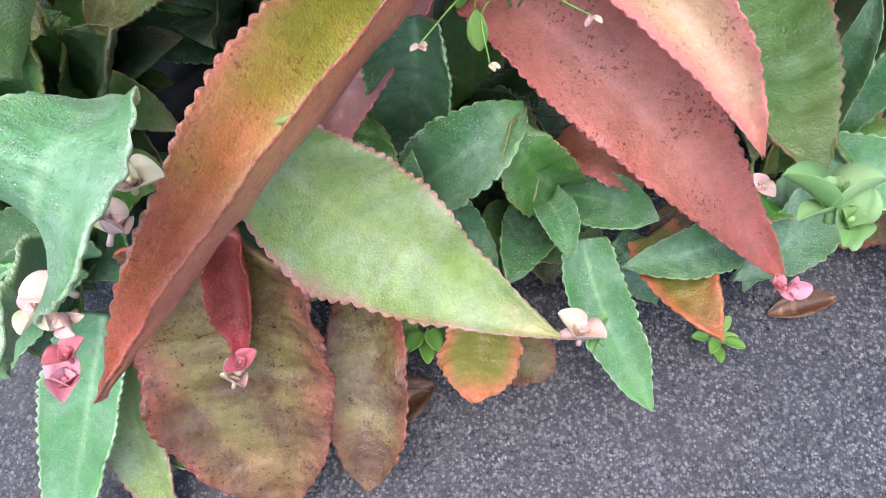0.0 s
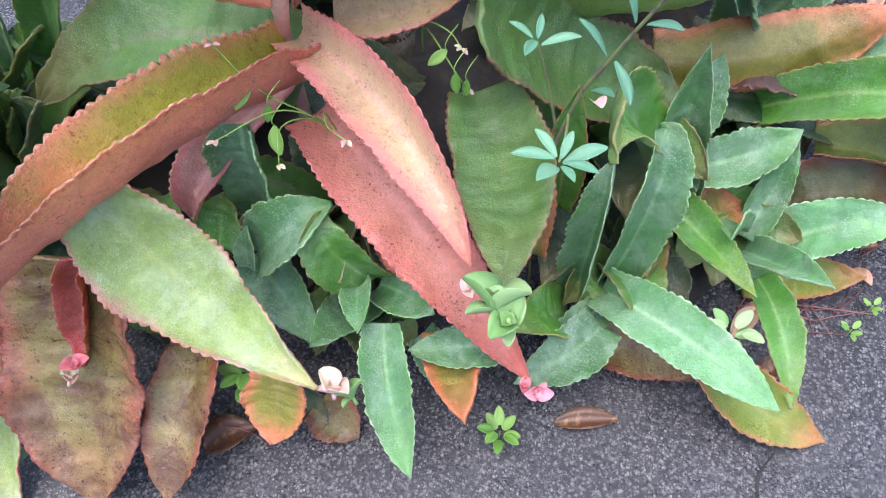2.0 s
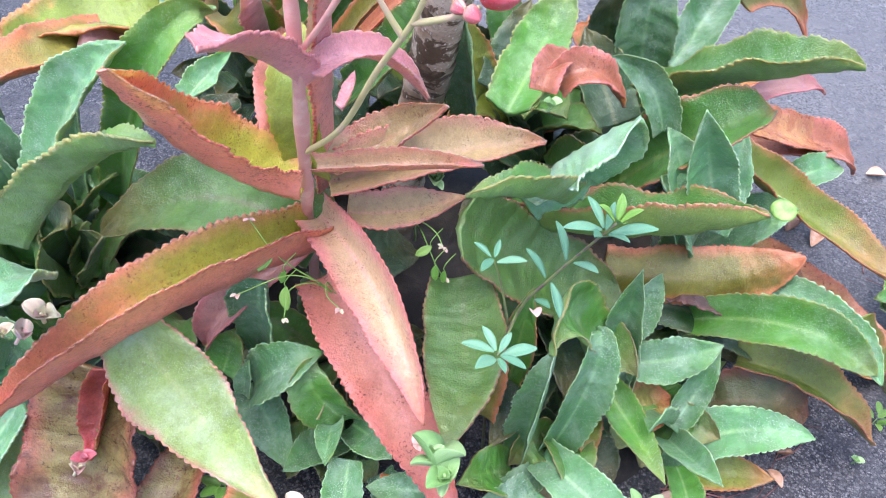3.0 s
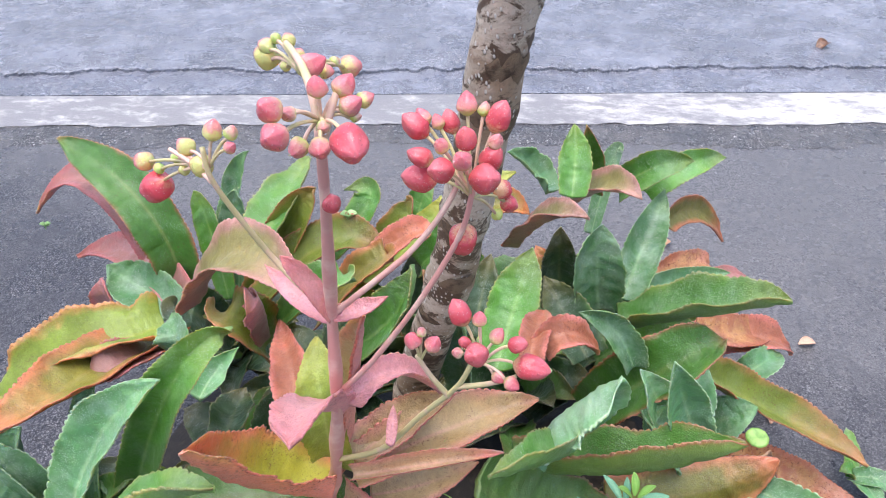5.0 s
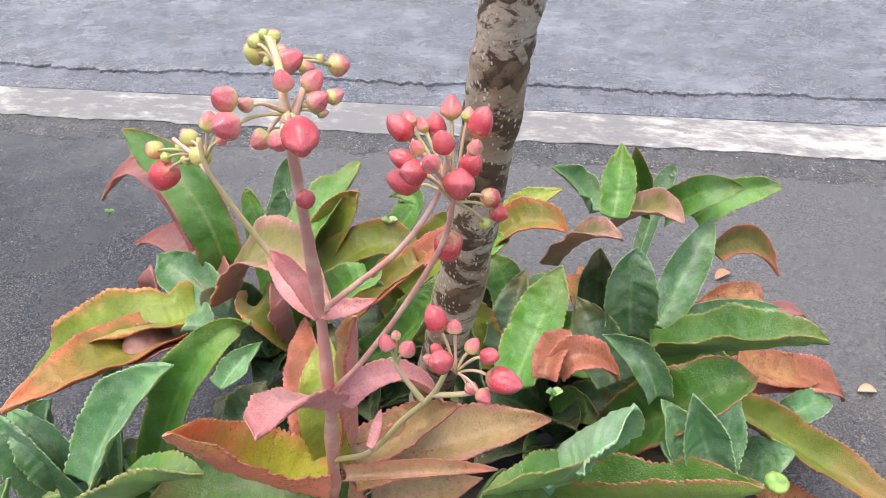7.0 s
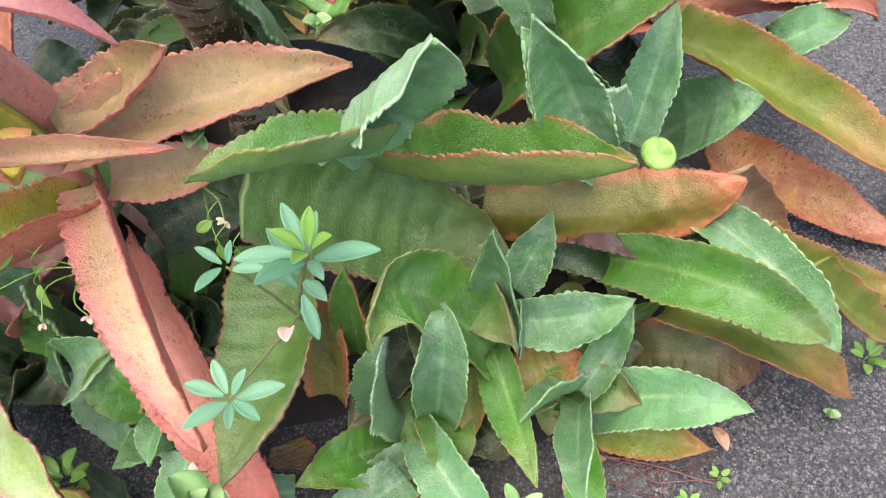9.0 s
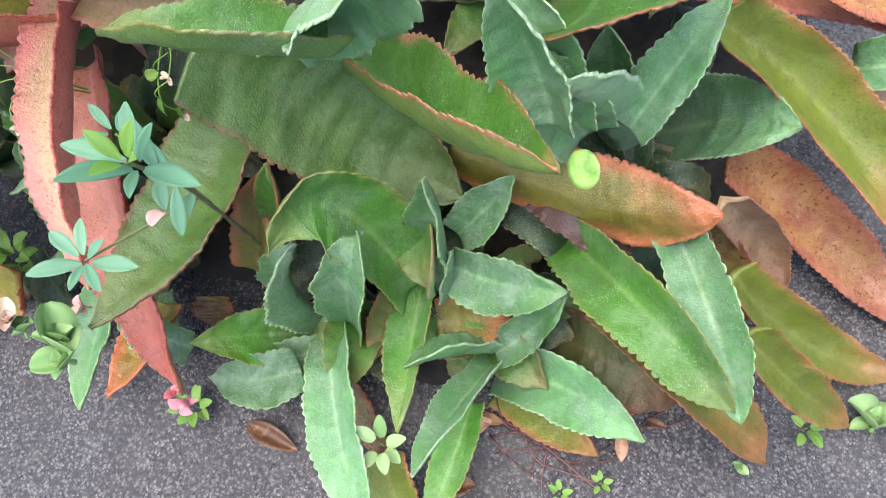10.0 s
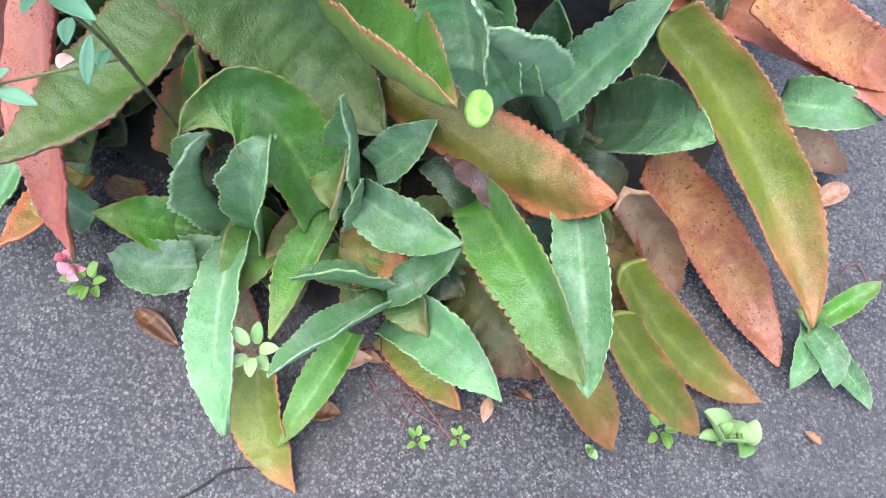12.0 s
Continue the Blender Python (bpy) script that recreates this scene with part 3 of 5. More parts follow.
def bark_scar(at, turn, wide, tall):
    """A dark sunken leaf scar: a ragged band laid part way round the trunk."""
    line = spine(TRUNK, 90)
    n, rows, verts, faces = 16, 4, [], []
    for j in range(rows):
        for k in range(n + 1):
            u = k / n
            lens = math.sin(math.pi * u) ** 0.6
            s = at + tall * (j / (rows - 1) - 0.5) * lens * (1 + 0.5 * noise.noise(Vector((u * 9, j * 3.0, at * 40)))) + 0.006 * noise.noise(Vector((u * 5, at * 50, 2)))
            i = min(int(s * 90), 88)
            p = line[i].lerp(line[i + 1], s * 90 - i)
            d = (line[i + 1] - line[i]).normalized()
            side = Vector((1, 0.2, 0.1))
            side = (side - side.dot(d) * d).normalized()
            a = radians(turn) + radians(wide) * (u - 0.5)
            r = (0.0236 - 0.0078 * s) * 1.05 + 0.0011 * math.sin(math.pi * j / (rows - 1)) * lens
            verts.append(p + r * (math.cos(a) * side + math.sin(a) * d.cross(side)))
    for j in range(rows - 1):
        for k in range(n):
            a = j * (n + 1) + k
            faces.append((a, a + 1, a + n + 2, a + n + 1))
    return keep(mesh_object("bark_scar", verts, faces, SCAR), tree)


for at, turn, wide, tall in ((0.30, 250, 120, 0.016), (0.36, 200, 130, 0.012), (0.41, 285, 110, 0.018), (0.47, 230, 140, 0.013), (0.52, 270, 100, 0.020), (0.565, 215, 120, 0.012), (0.60, 290, 110, 0.018), (0.65, 240, 130, 0.014), (0.71, 265, 120, 0.018)):
    bark_scar(at, turn, wide, tall)

# ---- the plants ----
P_GROUP = "succulent clump round the sapling"
main = thing("flowering_succulent", (0.081, 0.390, 0.000), "tall succulent with pink stalk, red buds and pink toothed leaves", "succulent plant", P_GROUP)
left = thing("succulent", (-0.236, 0.346, 0.000), "bloomed green succulent rosette with curled toothed leaves", "succulent plant", P_GROUP)
old = thing("succulent_old_leaves", (-0.053, 0.296, 0.000), "low succulent shoot with wet brown collapsing leaves", "succulent plant", P_GROUP)
front = thing("small_succulent", (0.121, 0.309, 0.000), "young grey green succulent beneath pink leaves", "succulent plant", P_GROUP)
rosette_a = thing("succulent", (0.376, 0.359, 0.000), "young bloomed green succulent rosette on the asphalt edge", "succulent plant", P_GROUP)
rosette_b = thing("succulent", (0.411, 0.435, 0.000), "young upright green succulent rosette with drops", "succulent plant", P_GROUP)
rosette_c = thing("succulent", (0.452, 0.427, 0.000), "spreading pale green succulent rosette over red rootlets", "succulent plant", P_GROUP)
right = thing("succulent", (0.410, 0.596, 0.000), "large succulent with long olive and orange toothed leaves", "succulent plant", P_GROUP)
back_right = thing("succulent", (0.296, 0.804, 0.000), "large green succulent behind the trunk with arching leaves", "succulent plant", P_GROUP)
back_left = thing("succulent", (-0.241, 0.784, 0.000), "large green and pink succulent with arching wavy leaves", "succulent plant", P_GROUP)

# -- leaves, plant by plant --
leaf(main, "yellowpink", (0.070, 0.375, 0.335), (0.008, 0.335, 0.393), (0.021, 0.258, 0.521), 0.0799, 14, 42)
leaf(main, "pink", (0.062, 0.418, 0.268), (0.162, 0.336, 0.275), (0.228, 0.270, 0.220), 0.058, 10, 38, 0.0, 0.0, -0.05)
leaf(main, "pinkspot", (0.080, 0.386, 0.222), (0.178, 0.312, 0.186), (0.281, 0.243, 0.099), 0.075, 4, 22, 0.0, 0.0, -0.12)
leaf(main, "yellowpink", (0.064, 0.396, 0.248), (-0.008, 0.258, 0.273), (-0.102, 0.124, 0.232), 0.092, 16, 58)
leaf(main, "greenpink", (-0.037, 0.245, 0.274), (0.025, 0.226, 0.186), (0.127, 0.188, 0.142), 0.086, 0, 15, 0.0, 0.0, -0.22, 0.22, 0.62)
leaf(main, "pinkyellow", (0.078, 0.411, 0.322), (0.166, 0.473, 0.337), (0.248, 0.531, 0.333), 0.06204, 0, 25, 0.0, 0.0, 0.0, 0.3)
leaf(main, "pink", (0.101, 0.358, 0.390), (0.167, 0.371, 0.405), (0.226, 0.391, 0.409), 0.03196, 0, 62)
leaf(main, "pinkyellow", (0.078, 0.414, 0.337), (0.120, 0.455, 0.354), (0.171, 0.459, 0.403), 0.0517, 0, 25)
leaf(main, "orange", (0.027, 0.428, 0.330), (-0.006, 0.483, 0.364), (-0.064, 0.588, 0.348), 0.047, 0, 25)
leaf(main, "pinkyellow", (0.054, 0.454, 0.284), (0.093, 0.401, 0.457), (0.121, 0.364, 0.569), 0.045, 0, 25)
leaf(main, "yellowgreen", (0.062, 0.412, 0.330), (0.055, 0.414, 0.421), (0.036, 0.468, 0.442), 0.047, 0, 20)
leaf(main, "pinksmall", (0.095, 0.364, 0.467), (0.094, 0.310, 0.523), (0.112, 0.239, 0.569), 0.04136, 0, 15, 0.0, 0.0, 0.8)
leaf(main, "pinksmall", (0.108, 0.338, 0.587), (0.094, 0.336, 0.616), (0.079, 0.334, 0.638), 0.01598, 0, 30, 0.0, 0.0, 0.8)
leaf(main, "pinksmall", (0.108, 0.338, 0.587), (0.125, 0.349, 0.586), (0.142, 0.360, 0.593), 0.01692, 0, 30)
leaf(main, "pinksmall", (0.152, 0.310, 0.497), (0.149, 0.327, 0.498), (0.145, 0.345, 0.500), 0.0094, 0, 30)
leaf(main, "pinksmall", (0.103, 0.360, 0.478), (0.127, 0.409, 0.470), (0.162, 0.439, 0.420), 0.03, 0, 40)
leaf(main, "pinkdark", (0.056, 0.422, 0.236), (-0.001, 0.335, 0.196), (-0.026, 0.312, 0.140), 0.052, 0, 35)
leaf(main, "dull", (0.050, 0.429, 0.216), (-0.065, 0.407, 0.256), (-0.179, 0.361, 0.196), 0.094, 0, 15)
leaf(main, "dark", (0.048, 0.432, 0.156), (0.083, 0.482, 0.156), (0.118, 0.533, 0.116), 0.0846, 0, 15)
leaf(main, "deepred", (0.203, 0.432, 0.222), (0.238, 0.344, 0.214), (0.254, 0.252, 0.227), 0.078, 0, 12)
leaf(left, "pale", (-0.210, 0.354, 0.267), (-0.162, 0.385, 0.364), (-0.094, 0.396, 0.433), 0.0658, 10, 25)
leaf(left, "green", (-0.143, 0.263, 0.298), (-0.067, 0.285, 0.392), (0.014, 0.289, 0.440), 0.0611, -60, 30)
leaf(left, "green", (-0.230, 0.440, 0.130), (-0.116, 0.432, 0.379), (-0.062, 0.483, 0.426), 0.056, 30, 25)
leaf(left, "pale", (-0.129, 0.492, 0.303), (-0.126, 0.528, 0.310), (-0.098, 0.542, 0.341), 0.0376, 20, 30)
leaf(left, "dark", (-0.065, 0.428, 0.323), (-0.081, 0.481, 0.303), (-0.081, 0.514, 0.308), 0.047, 10, 25)
leaf(left, "pale", (-0.263, 0.432, 0.157), (-0.243, 0.450, 0.296), (-0.222, 0.450, 0.346), 0.0376, 10, 25)
leaf(left, "pale", (-0.291, 0.405, 0.114), (-0.299, 0.400, 0.257), (-0.282, 0.400, 0.327), 0.0658, -20, 25)
leaf(left, "pale", (-0.077, 0.163, 0.327), (-0.056, 0.171, 0.380), (-0.058, 0.222, 0.338), 0.062, 0, 15)
leaf(left, "green", (-0.258, 0.306, 0.112), (-0.171, 0.260, 0.314), (-0.120, 0.264, 0.395), 0.0564, -40, 30)
leaf(left, "pale", (-0.274, 0.319, 0.089), (-0.261, 0.264, 0.260), (-0.235, 0.283, 0.360), 0.0517, -10, 25)
leaf(left, "pale", (-0.265, 0.380, 0.133), (-0.292, 0.357, 0.285), (-0.316, 0.359, 0.330), 0.0564, 0, 25)
leaf(left, "dark", (-0.244, 0.368, 0.105), (-0.200, 0.339, 0.225), (-0.171, 0.345, 0.240), 0.0564, 0, 20)
leaf(left, "pale", (-0.156, 0.192, 0.143), (-0.180, 0.131, 0.091), (-0.216, 0.029, 0.010), 0.056, 0, 20)
leaf(left, "greenpink", (-0.149, 0.177, 0.121), (-0.161, 0.132, 0.051), (-0.130, 0.058, 0.006), 0.05, 0, 20)
leaf(left, "pale", (-0.220, 0.238, 0.105), (-0.166, 0.177, 0.210), (-0.144, 0.131, 0.242), 0.0517, 0, 20)
leaf(left, "pale", (-0.268, 0.278, 0.097), (-0.224, 0.194, 0.185), (-0.175, 0.204, 0.200), 0.0564, 0, 20)
leaf(left, "green", (-0.230, 0.342, 0.132), (-0.167, 0.286, 0.270), (-0.130, 0.285, 0.340), 0.0658, 54, 20)
leaf(left, "pale", (-0.238, 0.321, 0.133), (-0.196, 0.257, 0.250), (-0.172, 0.264, 0.300), 0.047, 0, 20)
leaf(left, "green", (-0.235, 0.374, 0.111), (-0.197, 0.352, 0.190), (-0.181, 0.360, 0.220), 0.047, 0, 20)
leaf(old, "brownwet", (-0.070, 0.226, 0.193), (-0.077, 0.173, 0.105), (-0.057, 0.083, 0.025), 0.125, 0, 8, 0.0, 0.0, 0.5)
leaf(old, "brownwet", (-0.001, 0.223, 0.087), (0.003, 0.162, 0.076), (0.002, 0.101, 0.036), 0.058, 0, 10, 0.0, 0.0, 0.4)
leaf(old, "redleaf", (-0.061, 0.225, 0.203), (-0.070, 0.207, 0.157), (-0.073, 0.173, 0.115), 0.0376, 0, 40, 0.0, 0.0, 0.2, 0.3, 0.7, 2.0)
leaf(old, "oliveorange", (0.079, 0.209, 0.099), (0.079, 0.190, 0.074), (0.075, 0.166, 0.042), 0.056, 0, 10)
leaf(old, "dead", (-0.185, 0.079, 0.026), (-0.174, 0.042, 0.022), (-0.163, 0.002, 0.011), 0.06, 0, 12)
leaf(front, "oliveorange", (0.200, 0.284, 0.075), (0.219, 0.244, 0.084), (0.236, 0.199, 0.103), 0.05, 0, 20)
leaf(front, "gray", (0.149, 0.273, 0.093), (0.166, 0.222, 0.072), (0.199, 0.161, 0.053), 0.044, 0, 20, 0.0, 0.0, 0.3)
leaf(front, "gray", (0.134, 0.312, 0.087), (0.165, 0.295, 0.108), (0.194, 0.273, 0.128), 0.042, 0, 20, 0.0, 0.0, 0.5)
leaf(front, "gray", (0.123, 0.316, 0.051), (0.108, 0.276, 0.077), (0.096, 0.236, 0.100), 0.046, 0, 20)
leaf(front, "gray", (0.123, 0.292, 0.111), (0.130, 0.271, 0.124), (0.136, 0.249, 0.116), 0.0282, 0, 20)
leaf(front, "green", (0.130, 0.307, 0.106), (0.103, 0.297, 0.166), (0.099, 0.316, 0.186), 0.0517, 0, 25)
leaf(front, "gray", (0.035, 0.298, 0.126), (0.071, 0.297, 0.176), (0.102, 0.323, 0.186), 0.0564, 0, 20)
leaf(front, "gray", (0.038, 0.338, 0.248), (0.035, 0.330, 0.197), (0.020, 0.340, 0.088), 0.055, 0, 20, 0.0, 0.0, 0.5)
leaf(front, "orange", (0.193, 0.319, 0.116), (0.160, 0.328, 0.126), (0.127, 0.336, 0.116), 0.0517, 0, 15)
leaf(front, "gray", (0.029, 0.285, 0.126), (0.030, 0.292, 0.146), (0.032, 0.300, 0.166), 0.02068, 0, 20)
leaf(front, "gray", (0.016, 0.311, 0.096), (0.053, 0.282, 0.091), (0.091, 0.252, 0.066), 0.0517, 0, 15)
leaf(front, "green", (-0.004, 0.300, 0.126), (-0.001, 0.315, 0.146), (0.001, 0.330, 0.166), 0.047, 0, 15)
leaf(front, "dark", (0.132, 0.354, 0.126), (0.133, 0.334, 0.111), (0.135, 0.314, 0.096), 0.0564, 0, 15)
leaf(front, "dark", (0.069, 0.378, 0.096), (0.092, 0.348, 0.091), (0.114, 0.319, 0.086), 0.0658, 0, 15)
leaf(front, "brownwet", (0.217, 0.318, 0.056), (0.226, 0.308, 0.051), (0.235, 0.298, 0.046), 0.047, 0, 15)
leaf(front, "gray", (0.177, 0.287, 0.056), (0.196, 0.269, 0.046), (0.215, 0.252, 0.016), 0.0376, 0, 15)
leaf(front, "brownwet", (0.096, 0.216, 0.026), (0.117, 0.206, 0.015), (0.137, 0.196, 0.006), 0.047, 0, 15)
leaf(front, "dark", (0.035, 0.225, 0.046), (0.073, 0.213, 0.031), (0.110, 0.201, 0.016), 0.047, 0, 15)
leaf(front, "green", (-0.082, 0.239, 0.096), (-0.050, 0.235, 0.101), (-0.018, 0.231, 0.086), 0.0329, 0, 15)
leaf(front, "gray", (0.257, 0.275, 0.100), (0.220, 0.261, 0.104), (0.176, 0.253, 0.093), 0.04, 0, 25)
leaf(rosette_a, "gray", (0.305, 0.375, 0.033), (0.310, 0.365, 0.157), (0.313, 0.390, 0.215), 0.046, -25, 50)
leaf(rosette_a, "gray", (0.334, 0.384, 0.060), (0.351, 0.398, 0.188), (0.343, 0.428, 0.217), 0.048, 20, 30)
leaf(rosette_a, "green", (0.299, 0.350, 0.025), (0.280, 0.318, 0.075), (0.260, 0.278, 0.115), 0.056, 0, 15)
leaf(rosette_a, "pale", (0.328, 0.363, 0.059), (0.401, 0.310, 0.094), (0.476, 0.270, 0.083), 0.052, 0, 15, 0.0, 0.0, 0.12)
leaf(rosette_a, "olive", (0.430, 0.321, 0.043), (0.479, 0.293, 0.025), (0.538, 0.284, 0.006), 0.056, 0, 15)
leaf(rosette_a, "brownwet", (0.309, 0.338, 0.020), (0.370, 0.329, 0.021), (0.431, 0.320, 0.006), 0.0517, 0, 10)
leaf(rosette_a, "gray", (0.326, 0.349, 0.050), (0.302, 0.304, 0.050), (0.279, 0.259, 0.030), 0.0376, 0, 15)
leaf(rosette_b, "gray", (0.379, 0.457, 0.105), (0.370, 0.475, 0.176), (0.368, 0.474, 0.261), 0.046, -10, 30)
leaf(rosette_b, "gray", (0.374, 0.490, 0.140), (0.384, 0.515, 0.166), (0.392, 0.538, 0.198), 0.042, 10, 25)
leaf(rosette_b, "gray", (0.383, 0.471, 0.121), (0.431, 0.485, 0.133), (0.473, 0.507, 0.152), 0.052, 10, 25)
leaf(rosette_b, "green", (0.367, 0.448, 0.099), (0.404, 0.397, 0.116), (0.443, 0.342, 0.129), 0.042, 0, 30)
leaf(rosette_b, "gray", (0.393, 0.452, 0.110), (0.390, 0.461, 0.140), (0.388, 0.469, 0.170), 0.0282, -30, 40)
leaf(rosette_b, "olive", (0.355, 0.427, 0.090), (0.364, 0.398, 0.080), (0.374, 0.370, 0.070), 0.0329, 0, 15)
leaf(rosette_b, "oliveorange", (0.396, 0.431, 0.080), (0.418, 0.454, 0.080), (0.441, 0.476, 0.080), 0.0564, 0, 15)
leaf(rosette_c, "pale", (0.452, 0.444, 0.006), (0.517, 0.462, 0.076), (0.586, 0.465, 0.099), 0.056, 0, 18, 0.0, 0.0, 0.12)
leaf(rosette_c, "pale", (0.451, 0.445, 0.042), (0.465, 0.380, 0.121), (0.480, 0.329, 0.183), 0.036, 10, 25)
leaf(rosette_c, "green", (0.462, 0.401, 0.065), (0.484, 0.349, 0.064), (0.500, 0.295, 0.035), 0.036, 0, 20)
leaf(rosette_c, "gray", (0.449, 0.448, 0.062), (0.464, 0.478, 0.099), (0.473, 0.505, 0.143), 0.036, 0, 25)
leaf(rosette_c, "gray", (0.447, 0.445, 0.080), (0.429, 0.414, 0.121), (0.417, 0.380, 0.147), 0.03, 70, 30)
leaf(rosette_c, "olivered", (0.471, 0.496, 0.044), (0.534, 0.502, 0.084), (0.589, 0.515, 0.066), 0.065, 0, 10, 0.0, 0.0, 0.5)
leaf(rosette_c, "olive", (0.463, 0.434, 0.006), (0.522, 0.442, 0.019), (0.568, 0.441, 0.040), 0.045, 0, 15)
leaf(rosette_c, "green", (0.408, 0.453, 0.080), (0.452, 0.502, 0.075), (0.496, 0.552, 0.070), 0.0329, 0, 15)
leaf(right, "pale", (0.508, 0.589, 0.168), (0.570, 0.541, 0.188), (0.623, 0.507, 0.162), 0.046, 0, 28, 0.0, 0.0, 0.2)
leaf(right, "olive", (0.499, 0.529, 0.107), (0.580, 0.527, 0.102), (0.674, 0.531, 0.031), 0.06, -20, 35, 0.0, 0.0, 0.4)
leaf(right, "deepred", (0.198, 0.436, 0.297), (0.273, 0.480, 0.210), (0.367, 0.507, 0.169), 0.094, 0, 12, 0.0, 0.0, 0.35)
leaf(right, "greenorange", (0.223, 0.521, 0.228), (0.359, 0.500, 0.284), (0.454, 0.502, 0.341), 0.07332, -45, 52, 0.0, 0.0, 0.3)
leaf(right, "oliveorange", (0.334, 0.530, 0.186), (0.450, 0.564, 0.188), (0.527, 0.597, 0.220), 0.076, 30, -30, 0.0, 0.0, 0.35)
leaf(right, "green", (0.282, 0.488, 0.310), (0.259, 0.429, 0.360), (0.213, 0.391, 0.373), 0.047, 38, 45)
leaf(right, "pale", (0.244, 0.472, 0.311), (0.282, 0.506, 0.349), (0.329, 0.508, 0.401), 0.08, 100, 30, 0.0, 0.0, 1.2)
leaf(right, "pale", (0.416, 0.656, 0.097), (0.415, 0.600, 0.239), (0.417, 0.551, 0.324), 0.058, 10, 25)
leaf(right, "pale", (0.408, 0.727, 0.006), (0.472, 0.711, 0.131), (0.528, 0.710, 0.187), 0.076, 0, 12, 0.0, 0.0, 0.2)
leaf(right, "olive", (0.436, 0.718, 0.229), (0.548, 0.760, 0.141), (0.692, 0.720, 0.094), 0.068, -12, 32, 0.0, 0.0, 0.7)
leaf(right, "orangespot", (0.494, 0.702, 0.111), (0.594, 0.731, 0.037), (0.711, 0.716, 0.006), 0.062, -8, 22, 0.0, 0.0, 0.5)
leaf(right, "dead", (0.520, 0.627, 0.181), (0.560, 0.675, 0.067), (0.606, 0.666, 0.026), 0.042, 0, 25)
leaf(right, "brownwet", (0.516, 0.641, 0.107), (0.557, 0.626, 0.077), (0.590, 0.614, 0.049), 0.045, 0, 20)
leaf(right, "olive", (0.588, 0.548, 0.193), (0.649, 0.575, 0.100), (0.712, 0.609, 0.014), 0.042, -15, 32)
leaf(right, "olive", (0.557, 0.610, 0.122), (0.642, 0.639, 0.030), (0.726, 0.680, 0.006), 0.052, -15, 32, 0.0, 0.0, 0.3)
leaf(right, "gray", (0.526, 0.808, 0.146), (0.554, 0.819, 0.167), (0.590, 0.872, 0.146), 0.046, 0, 20)
leaf(right, "orangespot", (0.455, 0.815, 0.212), (0.514, 0.850, 0.189), (0.581, 0.915, 0.146), 0.06, 0, 20, 0.0, 0.0, 0.4)
leaf(right, "green", (0.443, 0.547, 0.132), (0.533, 0.516, 0.198), (0.614, 0.508, 0.172), 0.056, 10, 25, 0.0, 0.0, 0.2)
leaf(right, "dark", (0.391, 0.546, 0.140), (0.498, 0.564, 0.115), (0.605, 0.581, 0.050), 0.0658, 0, 20)
leaf(right, "purple", (0.404, 0.560, 0.160), (0.446, 0.563, 0.165), (0.487, 0.565, 0.150), 0.0564, 0, 20, 0.0, 0.0, 0.5, 0.2, 0.8, 3.0)
leaf(right, "dark", (0.302, 0.462, 0.090), (0.288, 0.400, 0.090), (0.274, 0.338, 0.090), 0.0564, 0, 20)
leaf(right, "green", (0.366, 0.437, 0.110), (0.315, 0.426, 0.225), (0.311, 0.370, 0.230), 0.0705, 0, 25)
leaf(right, "greenorange", (0.274, 0.392, 0.140), (0.276, 0.403, 0.200), (0.277, 0.413, 0.260), 0.0376, 0, 20)
leaf(right, "oliveorange", (0.255, 0.360, 0.110), (0.251, 0.386, 0.160), (0.247, 0.413, 0.210), 0.047, 0, 20)
leaf(right, "green", (0.699, 0.761, 0.020), (0.702, 0.800, 0.040), (0.706, 0.839, 0.040), 0.02444, 0, 25)
leaf(right, "pale", (0.703, 0.760, 0.020), (0.718, 0.734, 0.027), (0.733, 0.708, 0.010), 0.0282, 0, 20)
leaf(right, "pale", (0.704, 0.758, 0.025), (0.729, 0.748, 0.037), (0.754, 0.738, 0.020), 0.03008, 0, 20)
leaf(right, "gray", (0.715, 0.760, 0.015), (0.754, 0.759, 0.019), (0.792, 0.759, 0.006), 0.02444, 0, 20)
leaf(right, "green", (0.699, 0.762, 0.025), (0.688, 0.757, 0.043), (0.677, 0.752, 0.040), 0.02256, 0, 20)
leaf(back_right, "green", (0.195, 0.584, 0.316), (0.207, 0.662, 0.351), (0.221, 0.705, 0.408), 0.065, 0, 20, 0.0, 0.0, 0.3)
leaf(back_right, "gray", (0.161, 0.570, 0.271), (0.160, 0.552, 0.360), (0.167, 0.506, 0.458), 0.04, 0, 20)
leaf(back_right, "gray", (0.311, 0.752, 0.289), (0.301, 0.750, 0.361), (0.302, 0.763, 0.414), 0.07, 0, 25, 0.0, 0.0, 0.3)
leaf(back_right, "gray", (0.340, 0.778, 0.288), (0.364, 0.851, 0.324), (0.390, 0.929, 0.377), 0.06, 10, 30, 0.0, 0.0, 0.2)
leaf(back_right, "gray", (0.225, 0.948, 0.346), (0.193, 0.966, 0.377), (0.165, 0.916, 0.425), 0.0517, 0, 25)
leaf(back_right, "green", (0.327, 0.939, 0.364), (0.372, 0.925, 0.414), (0.422, 0.925, 0.428), 0.0517, 30, 25)
leaf(back_right, "green", (0.368, 0.966, 0.351), (0.419, 0.981, 0.390), (0.485, 1.039, 0.380), 0.047, 30, 25)
leaf(back_right, "green", (0.261, 0.874, 0.383), (0.260, 0.911, 0.423), (0.254, 0.943, 0.463), 0.0517, 0, 25)
leaf(back_right, "greenorange", (0.288, 0.998, 0.322), (0.282, 0.988, 0.386), (0.271, 0.970, 0.450), 0.047, -20, 25)
